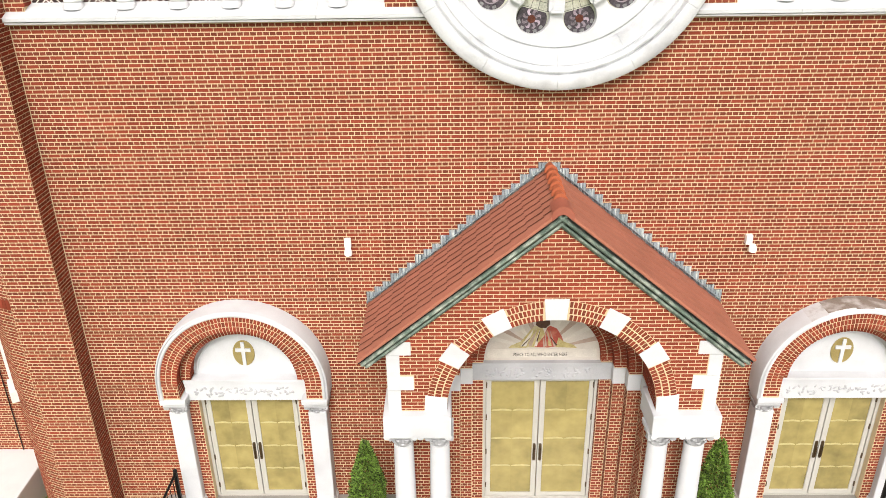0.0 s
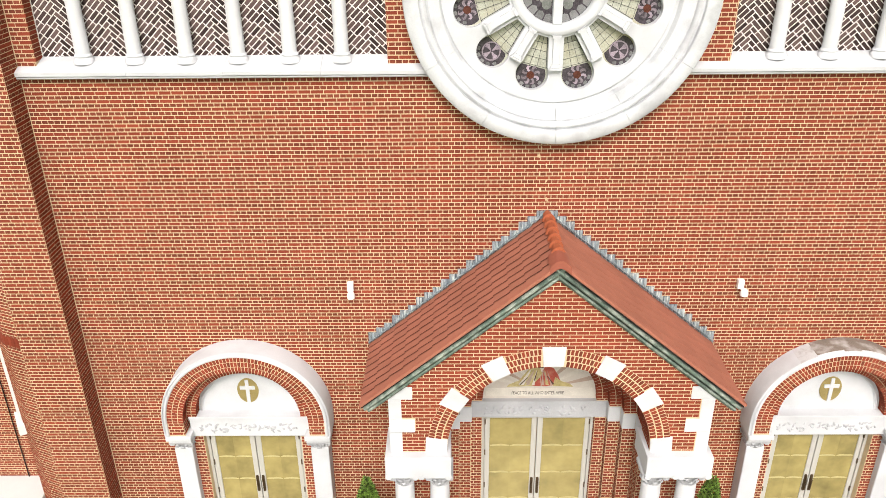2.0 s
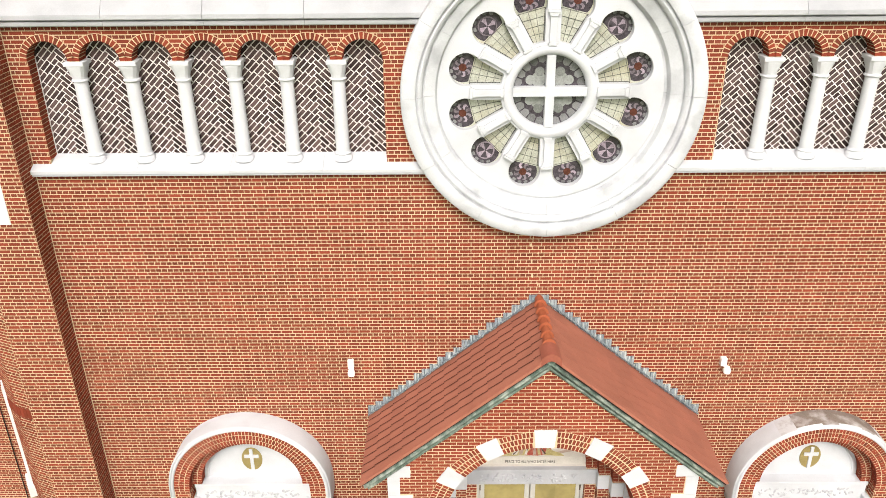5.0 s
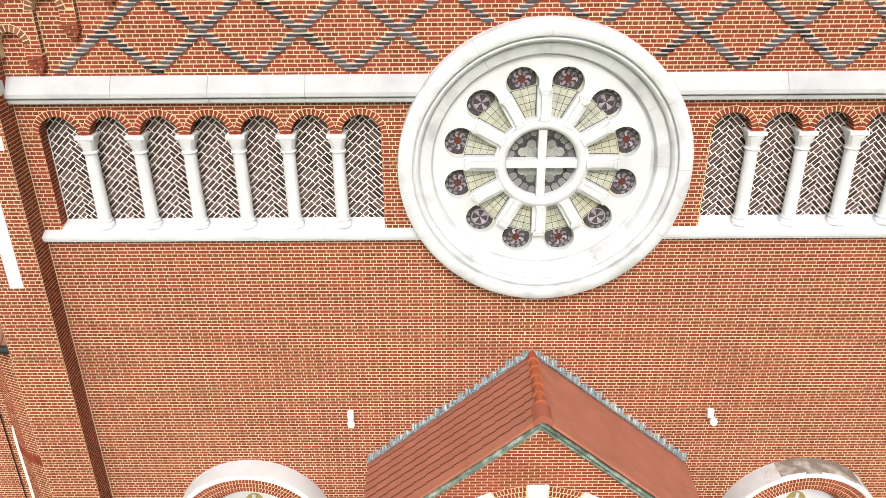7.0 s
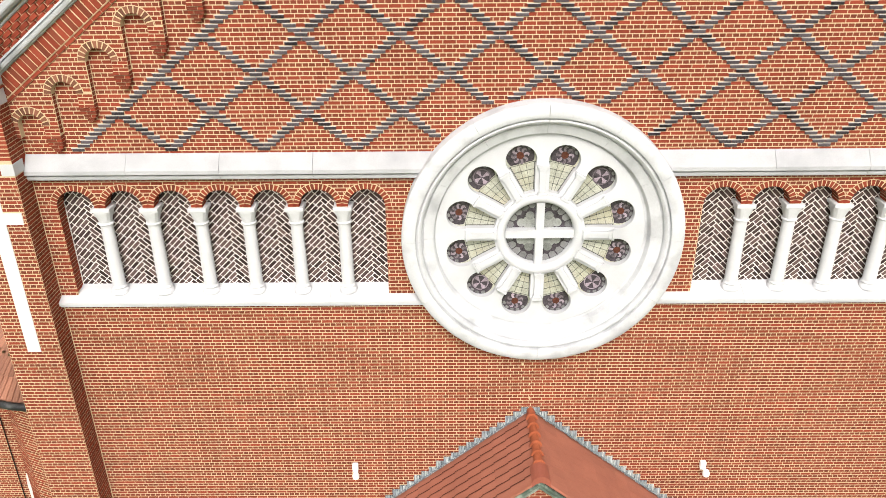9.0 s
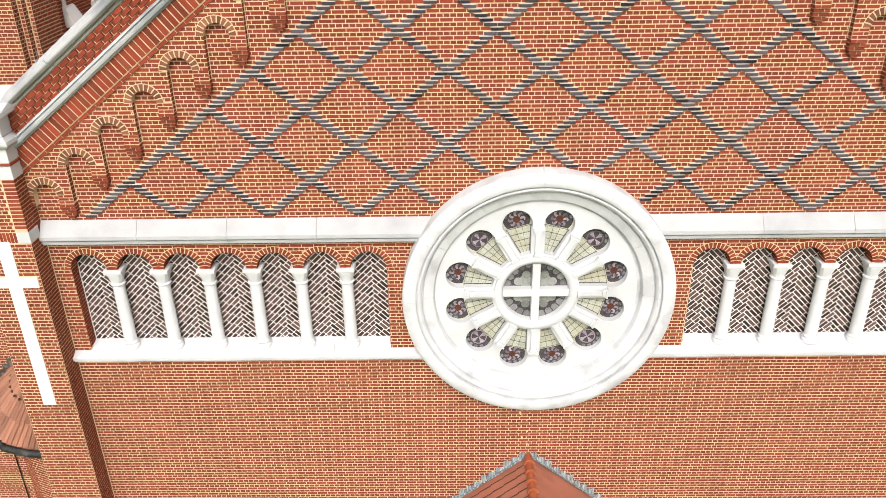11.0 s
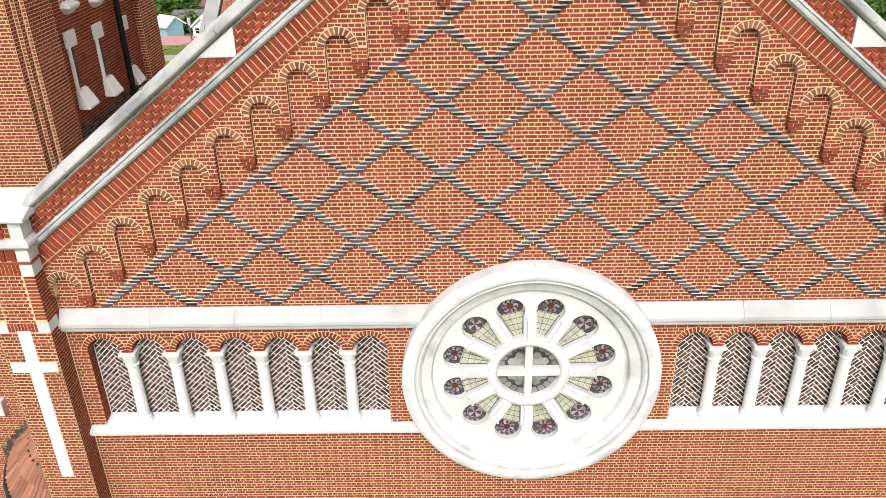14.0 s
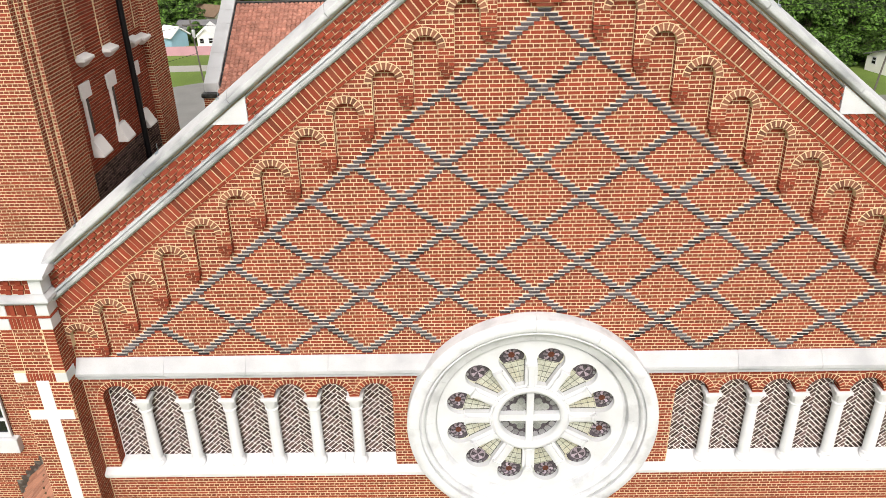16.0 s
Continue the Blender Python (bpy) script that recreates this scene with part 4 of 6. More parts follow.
# ---- side portals ----
def side_portal(worn):
    """A projecting round-headed doorway: hood on two pillars, brick orders, carved lintel and tympanum; its axis lies at x = 0."""
    p = thing("side_portal", "round-headed portal with white stone hood" + (" worn brown on top" if worn else " on square pillars"), "portal", "side portals")
    hood = [(1.57, 0.0), (1.57, -0.405), (1.560, -0.44), (1.540, -0.452), (1.530, -0.425), (1.520, -0.452), (1.505, -0.466), (1.480, -0.466), (1.466, -0.452), (1.464, 0.0)]
    def ring_path(r):
        return [(r, 2.62)] + arc(0, SPRING, r, 0, 180, 32) + [(-r, 2.62)]
    verts, k = [], len(hood)
    pts = [ring_path(r) for r, y in hood]
    n = len(pts[0])
    for i in range(n):
        verts += [(pts[j][i][0], hood[j][1], pts[j][i][1]) for j in range(k)]
    faces = [(i * k + j, i * k + (j + 1) % k, (i + 1) * k + (j + 1) % k, (i + 1) * k + j) for i in range(n - 1) for j in range(k)] + [tuple(range(k)), tuple((n - 1) * k + j for j in range(k - 1, -1, -1))]
    g = Geo().add(verts, faces)
    if worn:
        for f in range(len(g.f)):
            i, j = f // k, f % k
            if f < (n - 1) * k and 8 <= i <= 22 and (j == 0 or j == 1 and i % 5 in (1, 2)):
                g.m[f] = 1 if 10 <= i <= 20 else 2
    part("hood", g, [CLEANSTONE, WORN, HALFWORN], p, "white stone hood" + (" worn to brown along its top" if worn else ""), smooth=True)
    # brick orders
    g = Geo()
    g.plate(arc(0, SPRING, 1.464, 0, 180, 32) + list(reversed(arc(0, SPRING, 1.172, 0, 180, 32))), [], -0.432, -0.001, 2)
    g.plate(arc(0, SPRING, 1.173, 0, 180, 32) + list(reversed(arc(0, SPRING, 0.99, 0, 180, 32))), [], -0.225, -0.001, 2)
    for y0, y1 in ((-0.432, -0.335), (-0.323, -0.23)):
        voussoirs(g, 0, SPRING, 1.164, 1.20, y0, y1, 62, mats=(0, 0, 1), gap=0.013)
    for y0, y1 in ((-0.222, -0.125), (-0.113, -0.02)):
        voussoirs(g, 0, SPRING, 0.983, 1.02, y0, y1, 54, mats=(0, 1), gap=0.012)
    orders = part("arch_order", g, [BRICK, HEADER, MORTAR], p)
    for r0, r1, y0, n in ((1.166, 1.256, -0.437, 62), (1.269, 1.358, -0.439, 66), (1.371, 1.460, -0.437, 70), (0.985, 1.068, -0.231, 54), (1.081, 1.158, -0.230, 58)):
        wedge_parts(orders, 0, SPRING, r0, r1, y0, y0 + 0.06, n, mats=(BRICK_ONE, BRICK_ONE, HEADER_ONE), gap=0.0135)
    for s in (-1, 1):
        x0, x1 = sorted((s * 1.168, s * 1.463))
        block = part("springer", Geo().box(x0, x1, -0.432, -0.001, 2.625, SPRING), MORTAR, p, "red brick springer block")
        bw = new("brickwork", brick_mesh("brickwork", english_bond(x0, x1, 2.63, SPRING, lambda u_, v_: True), (0, -0.432, 0), X_, Z_, (BRICK, HEADER)))
        bw.parent = block
        side_ = english_bond(-0.432 if s < 0 else 0.0, 0.0 if s < 0 else 0.432, 2.63, SPRING, lambda u_, v_: True)
        bw = new("brickwork", brick_mesh("brickwork", side_, (s * 1.168, 0, 0), (0, 1, 0) if s < 0 else (0, -1, 0), Z_, (BRICK, HEADER)))
        bw.parent = block
    # tympanum
    tym = part("tympanum", Geo().plate(arc(0, SPRING, 0.99, 0, 180, 28), [], -0.01, 0.2), CLEANSTONE, p, "plain white half-round panel")
    part("tympanum_moulding", Geo().sweep(arc(0, SPRING, 0.94, 0, 180, 28), [(0, -0.01), (0, -0.03), (0.03, -0.045), (0.05, -0.03), (0.05, -0.01)]), CLEANSTONE, tym, smooth=True)
    med = part("medallion", Geo().plate([(0.20 * math.cos(t), 3.365 + 0.27 * math.sin(t)) for t in [2 * math.pi * i / 28 for i in range(28)]], [], -0.03, 0.0), BRASS, tym, "oval gold medallion")
    part("medallion_cross", Geo().plate([(-0.033, 3.105), (0.033, 3.105), (0.033, 3.405), (0.14, 3.405), (0.14, 3.475), (0.033, 3.475), (0.033, 3.610), (-0.033, 3.610), (-0.033, 3.475), (-0.14, 3.475), (-0.14, 3.405), (-0.033, 3.405)], [], -0.055, -0.028), CLEANSTONE, med, "white relief cross", bevel=0.006)
    # lintel
    lint = part("lintel", Geo().box(-1.125, 1.125, -0.235, 0.1, 2.46, 2.84).box(-1.135, 1.135, -0.25, 0.1, 2.84, SPRING), CLEANSTONE, p, "carved white stone lintel", bevel=0.01)
    g = Geo()
    relief(g, -0.85, 0.85, 2.65, -0.236, 0.15, 5)
    part("carving", g, STONE, lint)["kind"] = "stuff"
    # jambs and pillars
    for s in (-1, 1):
        jamb = part("jamb", Geo().box(*sorted((s * 0.94, s * 1.14)), -0.16, 0.02, -0.08, 2.46), MORTAR, p, "red brick jamb")
        pieces = english_bond(*sorted((s * 0.94, s * 1.14)), -0.08, 2.46, lambda a, b: True)
        bw = new("brickwork", brick_mesh("brickwork", pieces, (0, -0.16, 0), X_, Z_, (BRICK, HEADER)))
        bw.parent = jamb
        x = s * 1.307
        pil = part("pillar", Geo().box(x - 0.172, x + 0.172, -0.315, 0, 0.10, 2.24), CLEANSTONE, p, "square white stone pillar", bevel=0.02)
        part("pillar_base", Geo().box(x - 0.21, x + 0.21, -0.37, 0, -0.08, 0.06).box(x - 0.19, x + 0.19, -0.34, 0, 0.06, 0.12), CLEANSTONE, pil, bevel=0.015)
        part("capital", leaf_capital(x, -0.165, 0.19, 2.20, 2.45), STONE, pil, "carved leaf capital")
        part("abacus", Geo().box(x - 0.215, x + 0.215, -0.42, 0, 2.44, 2.52).box(x - 0.24, x + 0.24, -0.475, 0, 2.515, 2.62), CLEANSTONE, pil, bevel=0.018)
    return p


for s in (-1, 1):
    p = side_portal(s > 0)
    p.location = (s * PORTAL, 0, 0)
    d = door_pair(1.88, -0.06, 2.45, 4)
    d.location = (s * PORTAL, -0.03, 0)
    step = tagged(part("door_step", Geo().box(-1.6, 1.6, -1.6, -0.001, -0.099, -0.06), STONE, None, bevel=0.01), "white stone threshold slab before a door", "step", kind="structure")
    step.location = (s * PORTAL, 0, 0)

# ---- central porch ----
porch = thing("porch", "projecting gabled red brick porch with white quoins and a round arch", "porch")
PF, PB, PW, R_ARCH, SPR = -1.72, -1.15, 2.64, 1.70, 3.35


def gable_z(x):
    return 6.66 - 0.83 * abs(x)


outer = [(-PW, 3.30), (-R_ARCH, 3.30)] + list(reversed(arc(0, SPR, R_ARCH, 0, 180, 32))) + [(R_ARCH, 3.30), (PW, 3.30), (PW, gable_z(PW)), (0, gable_z(0)), (-PW, gable_z(PW))]
front = part("gable_wall", Geo().plate(outer, [], PF, PB), MORTAR, porch)
QUOINS = []
for s in (-1, 1):
    for z0, z1, w in ((3.33, 3.745, 0.20), (3.745, 4.01, 0.415), (4.01, 4.41, 0.20), (4.41, 4.66, 0.385)):
        QUOINS.append((s, z0, z1, w))
WHITE_AT = (3, 33.5, 61.5, 90, 118.5, 146.5, 177)


def porch_keep(x, z):
    if math.hypot(x, z - SPR) < 1.99 and z > SPR or z > gable_z(x) - 0.03:
        return False
    if z <= SPR + 0.0:
        return abs(x) > 2.0
    return not any(s * x > PW - w and z0 < z < z1 for s, z0, z1, w in QUOINS)


lay(front, english_bond(-PW, PW, 3.34, 6.7, porch_keep, 0.03, headers=False), (0, PF, 0), X_, Z_, single=(-1.4, 1.4, 5.4, 6.6))
for s, z0, z1, w in QUOINS:
    x0, x1 = sorted((s * (PW - w), s * (PW + 0.012)))
    part("quoin_stone", Geo().box(x0, x1, PF - 0.014, PF + 0.3, z0 + 0.003, z1 - 0.003), CLEANSTONE, porch, bevel=0.006)
g = Geo()
g.plate(arc(0, SPR, 2.03, 0, 180, 40) + list(reversed(arc(0, SPR, R_ARCH - 0.004, 0, 180, 40))), [], PF - 0.006, PB, 2)
skip = lambda a: any(abs(a - w) < 5.4 for w in WHITE_AT)
for i in range(5):
    voussoirs(g, 0, SPR, 1.692, 1.75, PF + 0.012 + 0.113 * i, PF + 0.113 * (i + 1), 84, mats=(0, 1, 0), gap=0.013)
orders = part("arch_order", g, [BRICK, HEADER, MORTAR], porch)
for r0, r1, n in ((1.70, 1.794, 84), (1.816, 1.908, 90), (1.930, 2.024, 96)):
    wedge_parts(orders, 0, SPR, r0, r1, PF - 0.014, PF + 0.08, n, mats=(BRICK_ONE, BRICK_ONE, HEADER_ONE), gap=0.019, skip=skip)
for a in WHITE_AT:
    g = Geo()
    voussoirs(g, 0, SPR, 1.703, 2.068, PF - 0.022, PF + 0.3, 1, a - 5.3, a + 5.3, mats=(0,), gap=0.0)
    part("white_voussoir", g, CLEANSTONE, porch, "white stone voussoir", bevel=0.006)
# impost blocks on paired columns
for s in (-1, 1):
    g = Geo()
    x0, x1 = sorted((s * 1.63, s * 2.74))
    g.box(x0, x1, -1.90, -1.05, 2.93, 3.33)
    imp = part("impost_block", g, CLEANSTONE, porch, "deep white stone impost with scrolled lower edge", bevel=0.02)
    for x in [x0 + 0.05, (x0 + x1) / 2 - 0.05, (x0 + x1) / 2 + 0.05, x1 - 0.05]:
        part("scroll", Geo().tube((x, -1.905, 2.93), (x, -1.05, 2.93), 0.055, 10), CLEANSTONE, imp, smooth=True)
    for y in (-1.85, -1.5, -1.12):
        part("scroll", Geo().tube((x0, y, 2.93), (x1, y, 2.93), 0.05, 10), CLEANSTONE, imp, smooth=True)
    for x in (s * 2.44, s * 1.83):
        col = part("column", Geo().lathe(x, -1.62, [(0.185, 0.32), (0.185, 1.2), (0.165, 2.62)], 24), COLUMN, porch, "round white stone column", smooth=True)
        part("column_capital", leaf_capital(x, -1.62, 0.20, 2.62, 2.93), STONE, col)
        part("column_base", Geo().box(x - 0.26, x + 0.26, -1.88, -1.36, -0.002, 0.07).lathe(x, -1.62, [(0.25, 0.06), (0.25, 0.14), (0.22, 0.2), (0.2, 0.24), (0.215, 0.28), (0.185, 0.33)], 24), COLUMN, col, smooth=True)
# stepped brick reveal behind the columns
STEPS = [(2.60, 1.72, -1.12), (1.72, 1.485, -0.67), (1.485, 1.265, -0.46), (1.265, 1.055, -0.28)]
for n, (w_out, w_in, y) in enumerate(STEPS):
    r_in = w_in
    shape = [(-w_out, -0.1), (-w_in, -0.1)] + list(reversed(arc(0, SPR, r_in, 0, 180, 28))) + [(w_in, -0.1), (w_out, -0.1)]
    if n == 0:
        shape += [(w_out, 4.3), (0, 6.3), (-w_out, 4.3)]
    else:
        shape += arc(0, SPR, w_out + 0.02, 0, 180, 28)
    step = part("reveal_step", Geo().plate(shape, [], y, (STEPS[n + 1][2] if n < 3 else -0.12) - 0.001), MORTAR, porch, "red brick stepped reveal")
    depth = (STEPS[n + 1][2] if n < 3 else -0.14) - y
    for s in (-1, 1):
        a, b = sorted((s * w_in, s * min(w_out, 2.6)))
        pieces = [q for q in english_bond(a, b, 0.0, SPR, lambda u, v: not (2.97 < v < 3.29 and n))]
        lay(step, pieces, (0, y, 0), X_, Z_)
        u = (0, -1, 0) if s > 0 else (0, 1, 0)
        pieces = english_bond(-depth - y if s > 0 else y, -y if s > 0 else y + depth, 0.0, SPR, lambda u_, v_: not (2.97 < v_ < 3.29 and n))
        lay(step, pieces, (s * w_in, 0, 0), u, Z_, proud=0.0014)
        if n < 3:
            part("impost_band", Geo().box(*sorted((s * (w_in - 0.015), s * (w_out - 0.016))) if n else sorted((s * (w_in - 0.015), s * (w_in + 0.2))), y - 0.015, y + depth - 0.016, 2.97, 3.30), CLEANSTONE, step, "white stone impost band", bevel=0.006)
    g = Geo()
    for r0, r1 in ((r_in - 0.008, r_in + 0.10), (r_in + 0.112, r_in + 0.21)):
        voussoirs(g, 0, SPR, r0, r1, y - 0.008, y + 0.06, int(r_in * 50), mats=(0, 0, 1), gap=0.012)
    k = max(2, int(depth / 0.11))
    for i in range(k):
        voussoirs(g, 0, SPR, r_in - 0.008, r_in + 0.04, y + depth * i / k + 0.006, y + depth * (i + 1) / k - 0.006, int(r_in * 50), mats=(0, 1), gap=0.012)
    part("arch_bricks", g, [BRICK, HEADER, MORTAR], step)
part("porch_floor", Geo().box(-2.7, 2.7, -2.4, 0, -0.099, 0.0).box(-2.9, 2.9, -2.8, -2.4, -0.099, -0.05), STONE, porch, "white stone porch step", bevel=0.01)
lint = part("lintel", Geo().box(-1.262, 1.262, -0.292, -0.1, 2.93, 3.25).box(-1.262, 1.262, -0.305, -0.1, 3.24, 3.30), STONE, porch, "carved grey-white lintel", bevel=0.01)
g = Geo()
relief(g, -0.95, 0.95, 3.10, -0.293, 0.15, 9)
part("carving", g, STONE, lint)["kind"] = "stuff"
d = door_pair(2.12, 0.0, 2.93, 4)
d.location = (0, -0.16, 0)

# painted tympanum over the central door: plain shapes and the motto
PAINTBG = material("painted_stone_cream", (0.60, 0.555, 0.50), 0.7, 0.1, 3, 60, 0.05, stain=(0.50, 0.40, 0.33), stain_amount=0.5, stain_scale=2.5)
PAINTRAY = material("painted_pale_ray", (0.64, 0.60, 0.54), 0.7, 0.1, 5, 60, 0.05)
PAINTDUSK = material("painted_brown_band", (0.44, 0.33, 0.27), 0.7, 0.15, 5, 60, 0.05)
PAINTBROWN = material("painted_dark_brown", (0.09, 0.045, 0.03), 0.7, 0.2, 9, 60, 0.05)
PAINTRED = material("painted_red", (0.42, 0.085, 0.058), 0.7, 0.2, 9, 60, 0.05, stain=(0.55, 0.28, 0.20), stain_amount=0.6, stain_scale=7)
PAINTYELLOW = material("painted_yellow", (0.46, 0.38, 0.17), 0.7, 0.2, 9, 60, 0.05, stain=(0.66, 0.62, 0.45), stain_amount=0.6, stain_scale=8)
INK = material("dark_lettering", (0.03, 0.021, 0.018), 0.7, 0.05, 5, 50, 0.0)
tym = tagged(part("painted_tympanum", Geo().plate(arc(0, 3.28, 1.10, 0, 180, 32), [], -0.20, -0.12), PAINTBG), "half-round painted panel in cream, red and yellow with a motto", "painting")
TY = -0.202
for i, a in enumerate((20, 38, 56, 72, 108, 124, 142, 160)):
    ray_ = [(0.30, a - 3), (1.05, a - 4.5), (1.05, a + 2.5), (0.30, a + 2)]
    part("painted_ray", Geo().plate([(r * math.cos(radians(t)), 3.50 + r * math.sin(radians(t)) * 0.78) for r, t in ray_], [], TY - 0.001, TY + 0.003), PAINTRAY if i % 2 else PAINTDUSK, tym)
part("painted_shape", Geo().plate([(-0.46, 3.58), (-0.02, 3.57), (0.08, 3.75), (-0.02, 4.0), (-0.16, 4.02), (-0.27, 3.86)], [], TY - 0.003, TY + 0.003), PAINTYELLOW, tym)
part("painted_shape", Geo().plate([(-0.14, 3.58), (0.10, 3.57), (0.40, 3.62), (0.33, 3.82), (0.24, 3.97), (0.12, 4.02), (0.07, 3.98), (0.02, 3.80)], [], TY - 0.005, TY + 0.003), PAINTRED, tym)
part("painted_shape", Geo().plate([(0.24, 3.58), (0.62, 3.56), (0.56, 3.62), (0.40, 3.68), (0.28, 3.78)], [], TY - 0.007, TY + 0.003), PAINTYELLOW, tym)
part("painted_shape", Geo().plate([(-0.60, 3.56), (-0.26, 3.57), (-0.30, 3.74), (-0.44, 3.67), (-0.56, 3.61)], [], TY - 0.004, TY + 0.003), PAINTYELLOW, tym)
for k, (x, w, m) in enumerate(((-0.34, 0.05, PAINTRAY), (-0.22, 0.03, PAINTDUSK), (-0.12, 0.025, PAINTRAY), (0.06, 0.02, PAINTDUSK), (0.14, 0.03, PAINTYELLOW), (0.22, 0.02, PAINTDUSK))):
    part("painted_fold", Geo().plate([(x - w, 3.60), (x + w, 3.60), (x * 0.55 + w * 0.3, 3.92), (x * 0.55, 3.93)], [], TY - 0.009, TY + 0.003), m, tym)
part("painted_shape", Geo().plate([(-0.13, 4.04), (-0.05, 3.98), (0.05, 3.98), (0.12, 4.05), (0.11, 4.20), (0.04, 4.28), (-0.05, 4.28), (-0.12, 4.19)], [], TY - 0.007, TY + 0.003), PAINTBROWN, tym)
for k, (x, z, w, t) in enumerate(((-0.20, 3.74, 0.016, 24), (-0.30, 3.68, 0.012, 40), (0.10, 3.80, 0.016, -22), (0.20, 3.70, 0.014, -34), (0.02, 3.68, 0.012, -8), (-0.08, 3.80, 0.012, 12))):
    c, n = math.cos(radians(t)), math.sin(radians(t))
    quad = [(-w, -0.10), (w, -0.10), (w * 0.4, 0.12), (-w * 0.4, 0.12)]
    part("painted_fold", Geo().plate([(x + a * c + b * n, z - a * n + b * c) for a, b in quad], [], TY - 0.011, TY + 0.003), PAINTBROWN if k % 2 else PAINTDUSK, tym)
part("motto_band", Geo().box(-0.98, 0.98, TY - 0.002, TY + 0.003, 3.36, 3.53), PAINTRAY, tym)
words = bpy.data.curves.new("motto", "FONT")
words.body, words.size, words.align_x, words.extrude = "PEACE TO ALL WHO ENTER HERE", 0.088, "CENTER", 0.001
holder = new("motto_curve", words)
bpy.context.view_layer.update()
me = bpy.data.meshes.new_from_object(holder)
bpy.data.objects.remove(holder)
me.materials.clear()
me.materials.append(INK)
ob = new("motto", me)
ob.parent = tym
ob.matrix_basis = pose(-0.03, TY - 0.004, 3.39, 90, 0, 0) @ Matrix.Diagonal((0.72, 1.15, 1, 1))
ob["label"] = "dark painted capital letters"

# ---- porch roof ----
roof = thing("porch_roof", "steep red clay shingle roof with green copper edge over the porch", "roof")
RZ, RS, REAVE, RF = 6.93, 0.82, 3.09, -1.85
RA = math.atan(RS)
# dark deck colour deepens the shade in the gaps between shingles
part("roof_deck", Geo().plate([(-REAVE, RZ - RS * REAVE - 0.09), (0, RZ - 0.09), (REAVE, RZ - RS * REAVE - 0.09), (REAVE, RZ - RS * REAVE - 0.02), (0, RZ - 0.02), (-REAVE, RZ - RS * REAVE - 0.02)], [], RF + 0.02, -0.002), DARKMETAL, roof)
slope_len = REAVE / math.cos(RA)
for s in (-1, 1):
    ex = Vector((s * math.cos(RA), 0, -math.sin(RA)))
    nn = Vector((s * math.sin(RA), 0, math.cos(RA)))
    top = Vector((0, 0, RZ))
    rest = Geo()
    rows_n, per = 13, 9 if s < 0 else 8
    dl, dw = slope_len / rows_n, abs(RF) / per
    count = 0
    for r in range(rows_n):
        for c in range(per + 1):
            y0 = RF + (c - (0.5 if r % 2 and s > 0 else 0.0)) * dw
            y1 = min(y0 + dw, -0.004)
            y0 = max(y0, RF)
            if y1 - y0 < 0.03:
                continue
            g = Geo()
            a, b = r * dl - 0.03, (r + 1) * dl
            pts = []
            for y, lift in ((y0 + 0.002, 0.008 if s < 0 else 0.004), (y1 - 0.006 if s < 0 else y1 - 0.001, 0.0)):
                for d_, h in ((a, -0.004 + lift), (b, (0.017 if s < 0 else 0.012) + lift), (b, -0.012), (a, -0.02)):
                    pts.append(tuple(top + ex * d_ + nn * h + Vector((0, y, 0))))
            faces = [(0, 1, 5, 4), (1, 2, 6, 5), (3, 7, 6, 2), (0, 4, 7, 3), (0, 3, 2, 1), (4, 5, 6, 7)]
            if s > 0:
                faces = [tuple(reversed(f)) for f in faces]
            count += 1
            if count <= 150:
                part("shingle", g.add(pts, faces), TILE_ONE, roof)
            else:
                rest.add(pts, faces)
    ob = part("shingles", rest, TILE, roof)
    ob["kind"] = "stuff"
    if s < 0:
        # dark strips on top of the shingles paint the shade of the column grooves
        for c in range(1, per):
            y = RF + c * dw
            for r in range(rows_n):
                a, b = r * dl, (r + 1) * dl - 0.001
                part("groove_shade", Geo().add([tuple(top + ex * d_ + nn * (0.007 + 0.021 * (d_ - r * dl) / dl) + Vector((0, y + o, 0))) for d_ in (a, b) for o in (-0.014, 0.009)], [(0, 1, 3, 2), (2, 3, 1, 0)]), GROOVESHADE, roof)
    # green copper edge moulding along the gable
    line = [(0, RZ - 0.03), (s * (REAVE + 0.0), RZ - RS * REAVE - 0.03)]
    if s < 0:
        line = line[::-1]
    prof = [(0.0, RF + 0.03), (-0.022, RF + 0.03), (-0.026, RF + 0.15), (-0.056, RF + 0.15), (-0.060, RF + 0.03), (-0.072, RF - 0.002), (-0.098, RF - 0.008), (-0.120, RF + 0.012), (-0.128, RF + 0.15), (-0.150, RF + 0.15), (-0.154, RF + 0.055), (-0.185, RF + 0.045), (-0.215, RF + 0.075), (-0.236, RF + 0.12), (-0.236, RF + 0.17), (0.0, RF + 0.17)]
    part("copper_edge", Geo().sweep(line, prof), COPPER, roof, "green copper gable moulding", fix=True)
    part("red_edge", Geo().sweep(line, [(0.04, RF - 0.03), (0.0, RF - 0.03), (-0.012, RF - 0.02), (-0.012, RF + 0.05), (0.04, RF + 0.05)]), TILE, roof)
    # stepped lead flashing
    n = 21
